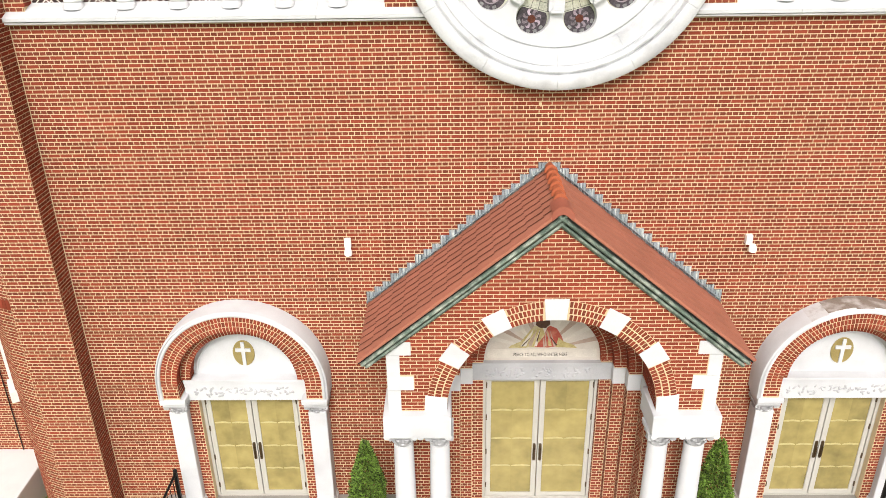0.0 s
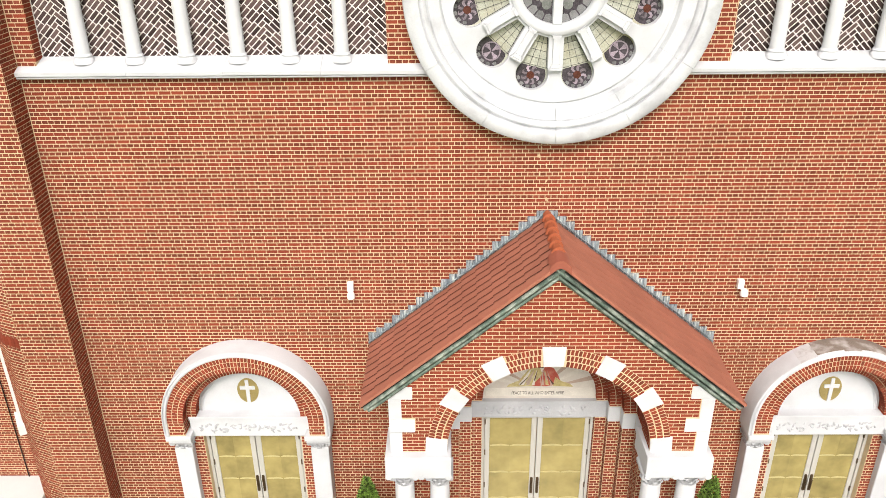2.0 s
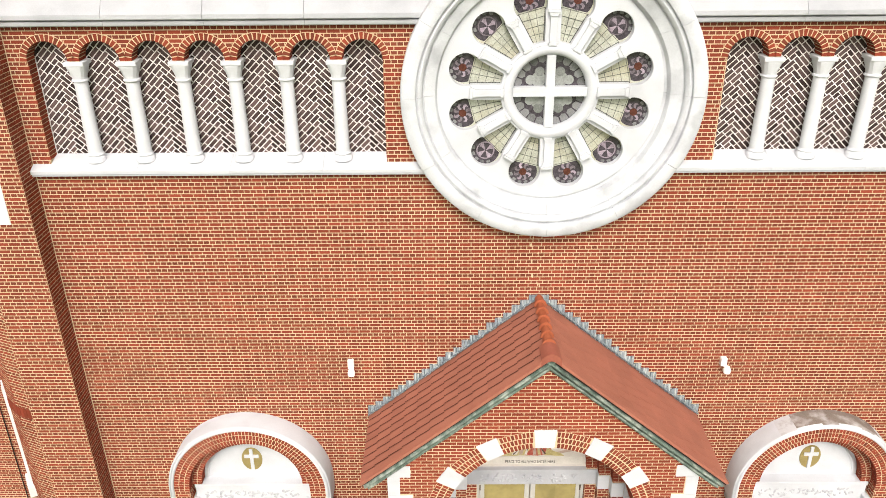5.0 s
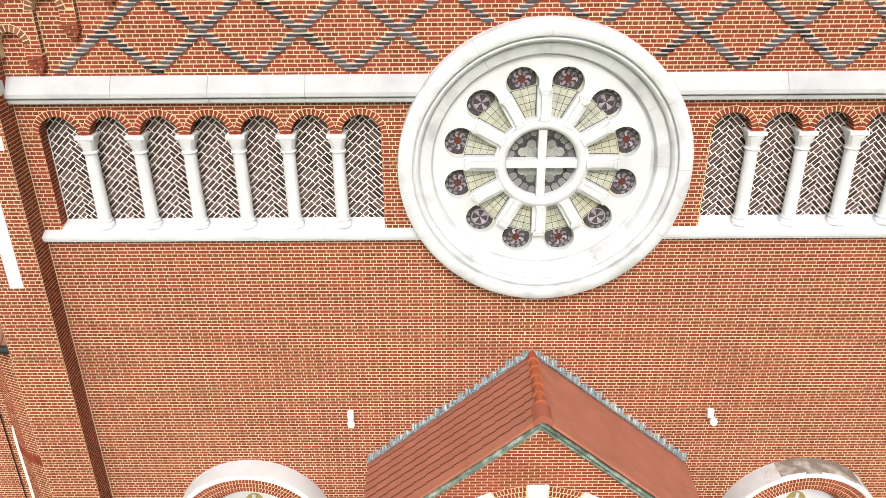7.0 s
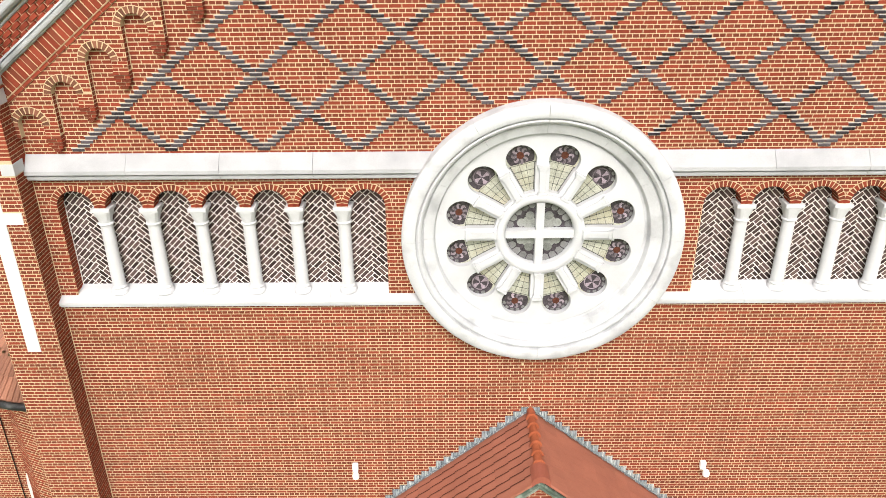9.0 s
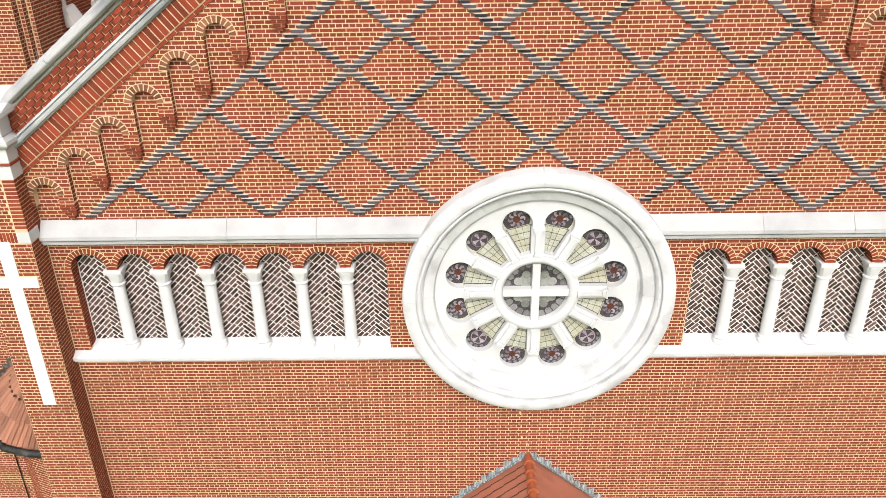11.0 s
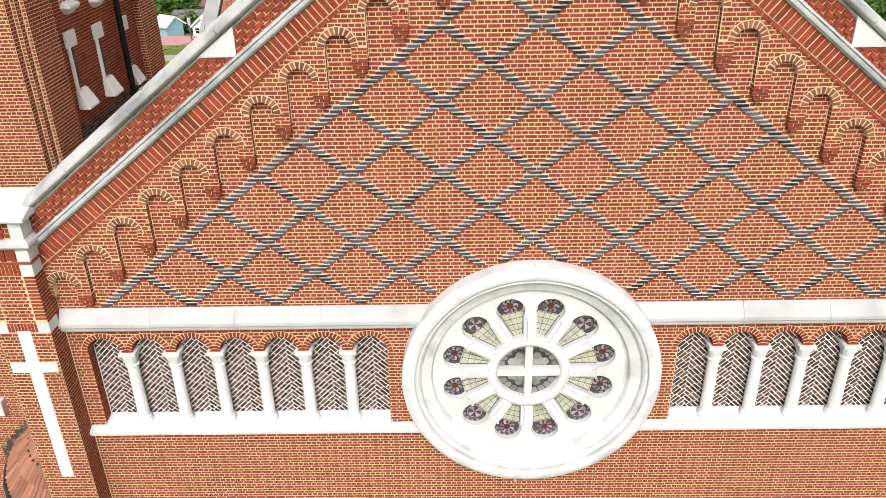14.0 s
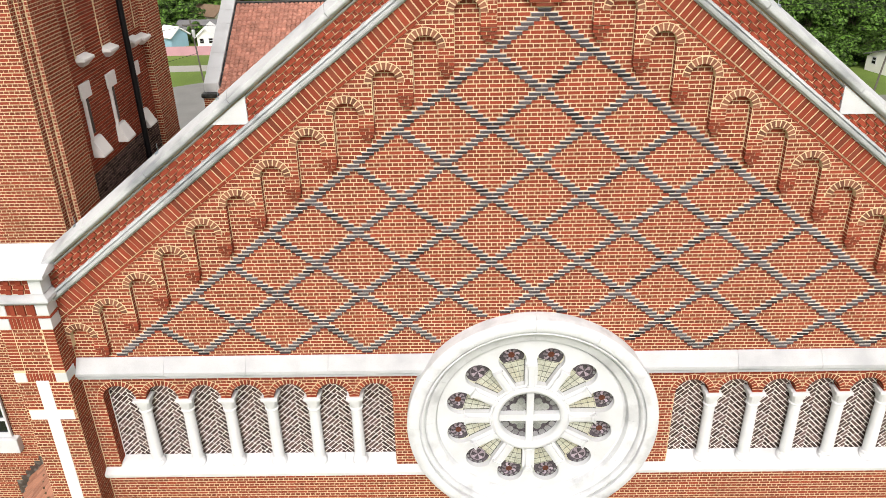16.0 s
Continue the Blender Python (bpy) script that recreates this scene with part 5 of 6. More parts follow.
    for i in range(n):
        x0 = 0.02 + REAVE * i / n
        x1 = 0.02 + REAVE * (i + 1) / n + 0.012
        z0, z1 = RZ - RS * x1, RZ - RS * x0 + 0.085 + 0.02 * ((7 * i) % 3)
        g = Geo().plate([(s * x0, RZ - RS * x0), (s * x1, RZ - RS * x1), (s * x1, z1), (s * x0, z1)][::s], [], -0.016, -0.004)
        for f in range(3):
            xa, xb = x0 + (x1 - x0) * f / 3 + 0.004, x0 + (x1 - x0) * (f + 1) / 3 - 0.008
            g.plate([(s * xa, RZ - RS * xa), (s * xb, RZ - RS * xb), (s * xb, z1 - 0.004), (s * xa, z1 - 0.004)][::s], [], -0.022 - 0.008 * ((i + f) % 2), -0.015)
        part("step_flashing", g, LEAD, roof, "weathered lead step flashing")
    part("lead_apron", Geo().add([tuple(top + ex * d_ + nn * h + Vector((0, y, 0))) for y in (-0.10, -0.01) for d_, h in ((0, 0.055), (slope_len, 0.058))], [(0, 1, 3, 2)]), LEAD, roof)
for i in range(6):
    g = Geo()
    k = 9
    verts = []
    for y, r in ((-0.01 - 0.25 * i, 0.076), (-0.238 - 0.25 * i, 0.094), (-0.240 - 0.25 * i, 0.110), (-0.275 - 0.25 * i, 0.114)):
        verts += [(r * math.cos(math.pi * j / (k - 1)), y, RZ - 0.02 + r * 1.25 * math.sin(math.pi * j / (k - 1))) for j in range(k)]
    g.add(verts, [(m * k + j, m * k + j + 1, (m + 1) * k + j + 1, (m + 1) * k + j) for m in range(3) for j in range(k - 1)] + [tuple(3 * k + j for j in range(k))])
    part("ridge_tile", g, CLAY, roof, "red clay barrel ridge tile", smooth=True)
REDLEAD = material("red_painted_sheet", (0.28, 0.085, 0.055), 0.55, 0.05, 3, 40, 0.05)
g = Geo()
ridge = [(-0.16, -0.115), (-0.125, -0.075), (-0.07, -0.028), (0, -0.005), (0.07, -0.028), (0.125, -0.075), (0.16, -0.115)]
verts = [(x, y, RZ + 0.075 + z) for y in (-1.50, RF - 0.035) for x, z in ridge] + [(x, RF - 0.045, RZ - 0.05 + z) for x, z in ridge]
g.add(verts, [(j, j + 1, 7 + j + 1, 7 + j) for j in range(6)] + [(7 + j, 7 + j + 1, 14 + j + 1, 14 + j) for j in range(6)])
part("ridge_cap", g, REDLEAD, roof, "red painted metal ridge cap", smooth=True)

# ---- buttress at the corner ----
PX0, PX1, PY = -9.24, LEFT, -0.45
butt = thing("corner_buttress", "red brick corner buttress with an inlaid white cross and white stone cap", "buttress", kind="structure")
part("mortar_bed", Geo().box(PX0, PX1 - 0.002, PY, 0.5, -1.65, 13.96), MORTAR, butt)
CX = -8.78
BANDS = [(11.87, 12.06), (12.98, 13.20), (13.26, 13.50), (13.68, 13.95)]


def butt_keep(x, z):
    if any(a < z < b for a, b in BANDS) or 13.48 < z < 13.70:
        return False
    if abs(x - CX) < 0.115 and 8.59 < z < 11.92:
        return False
    return not (abs(x - CX) < 0.415 and 11.03 < z < 11.24)


pieces = english_bond(PX0, PX1, -1.6, 12.06, butt_keep) + english_bond(PX0 + 0.205, PX1 - 0.205, 12.06, 12.98, butt_keep)
for k in range(183, 196):
    for x0 in (PX0, PX1 - 0.195):
        pieces.append((x0 + 0.005, x0 + 0.196, max(k * COURSE, 12.06) + 0.008, min((k + 1) * COURSE, 12.98) - 0.008, 0))
lay(butt, pieces, (0, PY, 0), X_, Z_, single=(PX0 - 1, PX1 + 1, 9.0, 10.6))
lay(butt, english_bond(PY, -0.006, -1.6, 14.1, lambda u, v: not any(a < v < b for a, b in BANDS), joint=0.0125), (PX1, 0, 0), (0, 1, 0), Z_, proud=0.0014)
part("corner_joint", Geo().box(PX1 - 0.001, PX1 + 0.013, -0.007, -0.001, -1.6, 9.28).box(PX1 - 0.001, PX1 + 0.013, -0.007, -0.001, 9.52, 11.65), MORTAR, butt, "pale mortar joint in the corner")
part("inlaid_cross", Geo().plate([(CX - 0.115, 8.60), (CX + 0.115, 8.60), (CX + 0.115, 11.035), (CX + 0.405, 11.035), (CX + 0.405, 11.235), (CX + 0.115, 11.235), (CX + 0.115, 11.90), (CX - 0.115, 11.90), (CX - 0.115, 11.235), (CX - 0.405, 11.235), (CX - 0.405, 11.035), (CX - 0.115, 11.035)], [], PY - 0.016, PY + 0.05), BRIGHTSTONE, butt, "tall white stone cross", bevel=0.004)
for z0, z1 in BANDS:
    w = 0.20
    for x0, x1 in ((PX0 - 0.012, PX0 + w), (PX1 - w, PX1 + 0.014)):
        part("corner_stone", Geo().box(x0, x1, PY - 0.016, PY + (0.30 if x1 > -8.6 else 0.1), z0, z1), CLEANSTONE, butt, bevel=0.005)
    n = {12.06: 9, 13.20: 8, 13.50: 6, 13.95: 5}[z1]
    span = (PX1 - w) - (PX0 + w)
    rows_ = [(z0, z1)] if z1 < 13.6 else [(z0 + i * (z1 - z0) / 3, z0 + (i + 1) * (z1 - z0) / 3) for i in range(3)]
    out = []
    for r, (a, b) in enumerate(rows_):
        for i in range(n):
            u0 = PX0 + w + span * i / n + (0.03 if r % 2 else 0)
            out.append((u0 + 0.007, min(u0 + span / n, PX1 - w) - 0.007, a + 0.006, b - 0.006, 0))
    for odd in (0, 1):
        lay(butt, [q for i, q in enumerate(out) if (i + i // n) % 2 == odd], (0, PY, 0), X_, Z_, single=(-20, 0, 0, 30), proud=0.008 + (0.028 * odd if z1 > 13.3 else 0.004 * odd), name="soldier_brick")
    side = [(PY + 0.31 + 0.075 * i, PY + 0.31 + 0.075 * i + 0.066, z0 + 0.006, z1 - 0.006, 0) for i in range(2)]
    lay(butt, side, (PX1, 0, 0), (0, 1, 0), Z_, name="soldier_brick")


def ring_course(prof, name, label, mat):
    """A moulding round the front and the inner side of the buttress."""
    a, b = PX0 - 0.05, PX1
    verts = []
    for o, z in prof:
        verts += [(a - o, 0.35, z), (a - o, PY - o, z), (b + o, PY - o, z), (b + o, 0.30, z)]
    k = len(prof)
    faces = [(j * 4 + i, j * 4 + i + 1, (j + 1) * 4 + i + 1, (j + 1) * 4 + i) for j in range(k - 1) for i in range(3)] + [tuple((k - 1) * 4 + i for i in range(4)), (3, 2, 1, 0)]
    return part(name, Geo().add(verts, faces), mat, butt, label, bevel=0.006, fix=True)


ring_course([(0.0, 13.210), (0.03, 13.210), (0.03, 13.240), (0.0, 13.240)], "thin_course", "", BRICK)
ring_course([(0.0, 13.495), (0.06, 13.495), (0.10, 13.535), (0.115, 13.565), (0.10, 13.615), (0.04, 13.655), (0.0, 13.675)], "moulding", "white stone moulding", STONE)
ring_course([(0.0, 13.955), (0.04, 13.955), (0.05, 13.985), (0.10, 13.99), (0.10, 14.005), (0.14, 14.01), (0.15, 14.03), (0.15, 14.075), (0.13, 14.08)], "cap_stone", "broad white stone cap", CLEANSTONE)
cap = [(PX0 - 0.20, PY - 0.15, 14.076), (PX1 + 0.15, PY - 0.15, 14.076), (PX1 + 0.15, 0.30, 14.076), (PX0 - 0.20, 0.30, 14.076), (PX0 - 0.20, 0.24, 14.30), (PX1 + 0.10, 0.24, 14.30)]
part("cap_slope", Geo().add(cap, [(0, 1, 5, 4), (1, 2, 5), (2, 3, 4, 5), (3, 0, 4), (0, 3, 2, 1)]), CLEANSTONE, butt, "sloping white stone top", bevel=0.008, fix=True)

# ---- bell tower behind ----
tower = thing("tower", "tall red brick church tower with slit windows and white stone blocks", "tower")
for x0, x1, y0, y1 in ((-14.5, -9.15, 2.30, 9.15), (-9.15, -9.075, 2.50, 3.6)):
    part("core", Geo().box(x0, x1, y0, y1, -1.65, 25), MORTAR, tower)
for x, y in ((-9.15, 2.50), (-9.075, 2.68)):
    part("corner_joint", Geo().box(x - 0.002, x + 0.016, y - 0.012, y, 10, 25), MORTAR, tower)
lay(tower, english_bond(-14.5, -9.15, -1.6, 21, lambda u, v: True), (0, 2.30, 0), X_, Z_)
lay(tower, english_bond(-9.15, -9.075, 10.0, 21, lambda u, v: True), (0, 2.50, 0), X_, Z_)
lay(tower, english_bond(2.30, 2.49, 10.0, 21, lambda u, v: True, joint=0.014), (-9.15, 0, 0), (0, 1, 0), Z_, proud=0.0014)
lay(tower, english_bond(2.50, 2.67, 10.0, 21, lambda u, v: True, joint=0.014), (-9.075, 0, 0), (0, 1, 0), Z_, proud=0.0014)
TX = -9.14
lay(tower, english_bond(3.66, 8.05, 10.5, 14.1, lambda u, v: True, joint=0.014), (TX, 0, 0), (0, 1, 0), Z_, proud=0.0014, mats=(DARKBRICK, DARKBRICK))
# flanking piers and ribs stand proud of the recessed side
for y0, y1, x1 in ((2.68, 3.66, 0.14), (8.05, 9.15, 0.14), (4.28, 4.76, 0.026), (5.62, 6.10, 0.026), (7.04, 7.52, 0.026), (7.68, 8.04, 0.026)):
    rib = part("pier", Geo().box(TX - 0.05, TX + x1, y0, y1, 16.5 if x1 < 0.1 else 10.5, 25), MORTAR, tower)
    lay(rib, english_bond(y0, y1, 16.5 if x1 < 0.1 else 10.5, 21, lambda u, v: True, joint=0.014), (TX + x1, 0, 0), (0, 1, 0), Z_, proud=0.0014)
    lay(rib, english_bond(TX, TX + x1, 16.5 if x1 < 0.1 else 10.5, 21, lambda u, v: True), (0, y0, 0), X_, Z_)
lay(tower, english_bond(3.66, 8.05, 14.1, 21, lambda u, v: not (v > 16.5 and any(a < u < b for a, b in ((4.28, 4.76), (5.62, 6.10), (7.04, 7.52), (7.68, 8.04)))), joint=0.014), (TX, 0, 0), (0, 1, 0), Z_, proud=0.0014)
SHADEGLASS = material("dark_window_glass", (0.012, 0.0132, 0.015), 0.15, 0.1, 5, 40, 0.0, spec=0.6)
for y, dz in ((4.33, 0.02), (5.68, -0.09), (7.13, -0.22)):
    win = part("slit_window", Geo().box(TX + 0.012, TX + 0.03, y - 0.16, y + 0.08, 14.9 + dz, 15.7 + dz), SHADEGLASS, tower, "narrow dark slit window")
    part("jamb", Geo().box(TX + 0.012, TX + 0.07, y - 0.19, y - 0.13, 14.78 + dz, 15.72 + dz), BRIGHTSTONE, win, "white stone jamb")
    part("head_block", Geo().box(TX + 0.012, TX + 0.06, y - 0.24, y + 0.24, 15.68 + dz, 16.00 + dz), BRIGHTSTONE, win, "white stone block", bevel=0.006)
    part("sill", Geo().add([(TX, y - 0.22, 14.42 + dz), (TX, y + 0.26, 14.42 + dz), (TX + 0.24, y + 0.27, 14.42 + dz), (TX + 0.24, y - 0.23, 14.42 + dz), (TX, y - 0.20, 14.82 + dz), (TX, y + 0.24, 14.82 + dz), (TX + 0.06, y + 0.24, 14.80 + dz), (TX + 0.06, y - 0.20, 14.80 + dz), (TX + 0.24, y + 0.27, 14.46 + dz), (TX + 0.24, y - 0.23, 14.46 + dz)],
                          [(0, 3, 2, 1), (4, 7, 6, 5), (7, 9, 8, 6), (9, 3, 2, 8), (4, 0, 3, 9, 7), (1, 5, 6, 8, 2), (0, 4, 5, 1)]), BRIGHTSTONE, win, "flared white stone sill", bevel=0.006, fix=True)
    part("corner_joint", Geo().box(TX + 0.004, TX + 0.010, y + 0.085, y + 0.097, 14.9 + dz, 15.66 + dz), MORTAR, win)
for y, dz in ((4.52, 0.0), (5.86, -0.10), (7.28, -0.22), (7.90, -0.27)):
    w0, w1, z = 0.12, 0.25, 16.33 + dz
    verts = [(TX, y - w0, z), (TX, y + w0, z), (TX + 0.08, y + w0, z), (TX + 0.08, y - w0, z)] + [(TX, y - w1, z + 0.13), (TX, y + w1, z + 0.13), (TX + 0.20, y + w1, z + 0.13), (TX + 0.20, y - w1, z + 0.13)] + [(TX, y - w1, z + 0.18), (TX, y + w1, z + 0.18), (TX + 0.20, y + w1, z + 0.18), (TX + 0.20, y - w1, z + 0.18)] + [(TX, y - w1 * 0.8, z + 0.27), (TX, y + w1 * 0.8, z + 0.27)]
    faces = [(0, 3, 2, 1)] + [(k + i, k + (i + 1) % 4, k + 4 + (i + 1) % 4, k + 4 + i) for k in (0, 4) for i in range(4)] + [(11, 10, 13, 12), (8, 11, 12), (10, 9, 13), (9, 8, 12, 13)]
    part("bracket", Geo().add(verts, faces), BRIGHTSTONE, tower, "small white stone bracket", bevel=0.006, fix=True)
part("downpipe", Geo().tube((TX + 0.18, 6.62, 10.5), (TX + 0.18, 6.62, 25), 0.07, 10), IRON, tower, "black iron rainwater pipe", smooth=True)
# window of the tower front
win = part("front_window", Geo().box(-12.9, -11.62, 2.25, 2.31, 8.45, 10.6), SHADEGLASS, tower, "white-framed tower window")
part("window_frame", Geo().plate([(-12.95, 8.4), (-11.6, 8.4), (-11.6, 10.7), (-12.95, 10.7)], [[(-12.85 + 0.42 * i, 8.5 + 0.42 * j), (-12.49 + 0.42 * i, 8.5 + 0.42 * j), (-12.49 + 0.42 * i, 8.86 + 0.42 * j), (-12.85 + 0.42 * i, 8.86 + 0.42 * j)] for i in range(3) for j in range(5)], 2.2, 2.26), CLEANSTONE, win)
part("window_sill", Geo().box(-13.1, -11.47, 2.12, 2.35, 7.98, 8.38), CLEANSTONE, win, "white stone sill", bevel=0.02)

# ---- round stair turret between buttress and tower ----
TUR = [(-9.20, 0.20), (-9.66, 0.26), (-10.06, 0.42), (-10.38, 0.70), (-10.62, 1.10), (-10.80, 1.60), (-10.90, 2.30)]
TURTILE = material("weathered_turret_tile", (0.285, 0.132, 0.086), 0.75, 0.16, 2, 60, 0.2, island=0.45)
turret = thing("stair_turret", "round red brick stair turret with a clay tile roof and gutter", "turret")
g = Geo()
for (ax, ay), (bx, by) in zip(TUR, TUR[1:]):
    g.add([(ax, ay, -1.65), (bx, by, -1.65), (bx, by, 7.2), (ax, ay, 7.2)], [(0, 3, 2, 1)])
part("mortar_bed", g, MORTAR, turret)
acc = 0.0
for (ax, ay), (bx, by) in zip(TUR, TUR[1:]):
    d = Vector((bx - ax, by - ay, 0))
    L_ = d.length
    d.normalize()
    o = Vector((ax, ay, 0)) - d * acc
    u = -d
    band = lambda v: 4.1 < v < 4.32 or 6.74 < v < 6.98
    lay(turret, english_bond(-acc - L_ - 0.012, -acc + 0.012, -1.6, 7.1, lambda a, b: not band(b)), tuple(o), tuple(u), Z_)
    out = [(-acc - L_ + 0.085 * i + 0.006, -acc - L_ + 0.085 * (i + 1) - 0.006, 4.11, 4.31, 0) for i in range(int(L_ / 0.085))]
    lay(turret, out, tuple(o), tuple(u), Z_, single=(-20, 20, 0, 20), proud=0.012, name="soldier_brick")
    for r in range(3):
        out = [(-acc - L_ + 0.11 * i + 0.006 + 0.05 * (r % 2), -acc - L_ + 0.11 * i + 0.07 + 0.05 * (r % 2), 6.75 + 0.075 * r, 6.75 + 0.075 * (r + 1) - 0.008, 0) for i in range(int(L_ / 0.11))]
        lay(turret, out, tuple(o), tuple(u), Z_, proud=0.03 + 0.02 * r, name="dentil_brick")
    acc += L_
apex = Vector((-9.7, 2.3, 8.9))
eave = []
for n, (x, y) in enumerate(TUR):
    (ax, ay), (bx, by) = TUR[max(n - 1, 0)], TUR[min(n + 1, len(TUR) - 1)]
    out = Vector((by - ay, ax - bx, 0)).normalized() * -(0.30 + 0.045 * max(0, n - 1))
    eave.append(Vector((x, y, 7.16)) + (out if out.x < 0 or out.y < 0 else -out))
g, tiles = Geo(), Geo()
for a, b in zip(eave, eave[1:]):
    up = [a.lerp(apex, 0.94), b.lerp(apex, 0.94)]
    g.add([tuple(a), tuple(b), tuple(up[1]), tuple(up[0])], [(0, 3, 2, 1)])
    for k in range(4):
        p, q = a.lerp(b, (k + 0.5) / 4), up[0].lerp(up[1], (k + 0.5) / 4)
        half = (b - a).length / 8
        for r in range(6):
            s0, s1 = p.lerp(q, r / 6), p.lerp(q, (r + 1.08) / 6)
            r0, r1 = half * (1.04 - 0.94 * r / 6), half * (0.98 - 0.94 * (r + 1) / 6)
            tiles.tube(s0 + Vector((0, 0, 0.03)), s1, max(r0, 0.02), 8, 0, max(r1, 0.015))
        spot = p.lerp(q, 0.33)
        if k % 2:
            part("snow_guard", Geo().box(spot.x - 0.018, spot.x + 0.018, spot.y - 0.09, spot.y - 0.05, spot.z + 0.04, spot.z + 0.085), BRONZE, turret, "small dark snow guard", bevel=0.006)
part("roof_deck", g, TURTILE, turret)
ob = part("barrel_tiles", tiles, TURTILE, turret, "red clay barrel tiles", smooth=True)
ob["kind"] = "stuff"
for i in range(14):
    x, z = -11.9 + 0.14 * i, 6.72 + 0.145 * i
    part("step_flashing", Geo().box(x, x + 0.15, 2.282, 2.297, z - 0.10, z + 0.30), BROWNLEAD, turret, "dark stepped flashing")
for a, b in zip(eave, eave[1:]):
    part("gutter", Geo().tube(a + Vector((-0.03, -0.04, -0.03)), b + Vector((-0.03, -0.04, -0.03)), 0.075, 10), DARKMETAL, turret, "dark metal gutter", smooth=True)
part("turret_downpipe", Geo().tube((-11.68, 2.25, -1.6), (-11.68, 2.25, 6.9), 0.013, 8).tube((-11.68, 2.25, 6.9), (-11.3, 2.0, 7.08), 0.013, 8), IRON, turret, "thin dark downpipe", smooth=True)
part("window_trim", Geo().add([(x, y, z) for z in (2.05, 4.5) for x, y in ((-10.40, 0.73), (-10.60, 1.07), (-10.65, 1.04), (-10.45, 0.70))], [(0, 3, 2, 1), (4, 5, 6, 7), (0, 1, 5, 4), (1, 2, 6, 5), (2, 3, 7, 6), (3, 0, 4, 7)]), BRIGHTSTONE, turret, "white stone window panel", fix=True)
part("window_sill", Geo().add([(x, y, z) for z in (1.78, 2.05) for x, y in ((-10.32, 0.68), (-10.62, 1.14), (-10.76, 1.06), (-10.46, 0.60))], [(0, 3, 2, 1), (4, 5, 6, 7), (0, 1, 5, 4), (1, 2, 6, 5), (2, 3, 7, 6), (3, 0, 4, 7)]), BRIGHTSTONE, turret, "white stone window sill", bevel=0.02, fix=True)
tagged(part("stair_cheek_wall", Geo().box(-13.8, -11.05, -1.2, 2.29, -1.65, -0.76), BRIGHTSTONE, None, "", bevel=0.02), "white stone stair cheek wall beside the turret", "stair wall")

# ---- floodlights on the wall ----
def floodlight(x, z, tip):
    f = thing("floodlight", "small white wall floodlight on the brick front", "floodlight", "floodlights", at=(x, 0, z))
    part("junction_box", Geo().box(-0.055, 0.055, -0.10, -0.008, -0.02, 0.15), LAMPWHITE, f, bevel=0.01)
    part("arm", Geo().tube((0, -0.08, 0.0), (tip, -0.12, -0.05), 0.02, 8), LAMPWHITE, f)
    part("lamp_head", Geo().lathe(tip, -0.14, [(0.04, -0.13), (0.065, -0.12), (0.07, -0.06), (0.045, 0.0), (0.03, 0.01)], 14), LAMPWHITE, f, smooth=True)
    return f


floodlight(-3.38, 5.53, 0.01)
floodlight(3.42, 5.55, 0.055)

# ---- clipped conical shrubs ----
LEAF = material("shrub_leaf", (0.095, 0.165, 0.026), 0.65, 0.4, 5, 40, 0.1, island=0.6)
TWIG = material("shrub_twig", (0.072, 0.048, 0.03), 0.9, 0.2, 10, 60, 0.1)


def leaves(geo, spots, size, rnd, out=0.3):
    """Small folded leaves about the given spots."""
    for p, nrm in spots:
        a = Vector((rnd.gauss(0, 1), rnd.gauss(0, 1), rnd.gauss(0, 1))).normalized()
        d = (nrm + a * 0.9).normalized()
        w = d.cross(Vector((rnd.gauss(0, 1), rnd.gauss(0, 1), rnd.gauss(0, 1)))).normalized()
        s = size * rnd.uniform(0.6, 1.3)
        n = d.cross(w) * s * 0.15
        q = [p, p + d * s * 0.5 + w * s * 0.3 + n, p + d * s, p + d * s * 0.5 - w * s * 0.3 + n]
        geo.add([tuple(v) for v in q], [(0, 1, 2), (0, 2, 3)])


def shrub(x, seed):
    rnd = random.Random(seed)
    sh = thing("conical_shrub", "bright green clipped conical evergreen shrub beside the porch", "shrub", "shrubs by the porch", at=(x, -1.15, -0.1))
    g = Geo().tube((0, 0, 0), (0, 0, 1.2), 0.05, 8, 0, 0.02)
    for i in range(14):
        a, z = rnd.uniform(0, 6.28), rnd.uniform(0.2, 1.4)
        g.tube((0, 0, z), (0.28 * math.cos(a), 0.28 * math.sin(a), z + 0.25), 0.012, 5, 0, 0.004)
    part("trunk", g, TWIG, sh)
    spots = []
    for i in range(13000):
        d = 2.25 * rnd.random() ** 0.6
        h = 1 - d / 2.25
        z = 0.12 + 2.25 * h
        full = 0.275 * min(1.0, (d / 1.05) ** 0.78) if d < 1.5 else 0.275 - 0.10 * (d - 1.5)
        r = full * (0.74 + 0.30 * rnd.random()) + 0.012
        a = rnd.uniform(0, 6.28)
        r *= 1 + 0.12 * math.sin(3 * a + 5 * h + seed) + 0.08 * math.sin(7 * a + 11 * h)
        nrm = Vector((math.cos(a), math.sin(a), 0.5)).normalized()
        spots.append((Vector((r * math.cos(a), r * math.sin(a), z)), nrm))
    g = Geo()
    leaves(g, spots, 0.052, rnd)
    ob = part("crown", g, LEAF, sh)
    return sh


shrub(-3.17, 3)
shrub(3.10, 8)

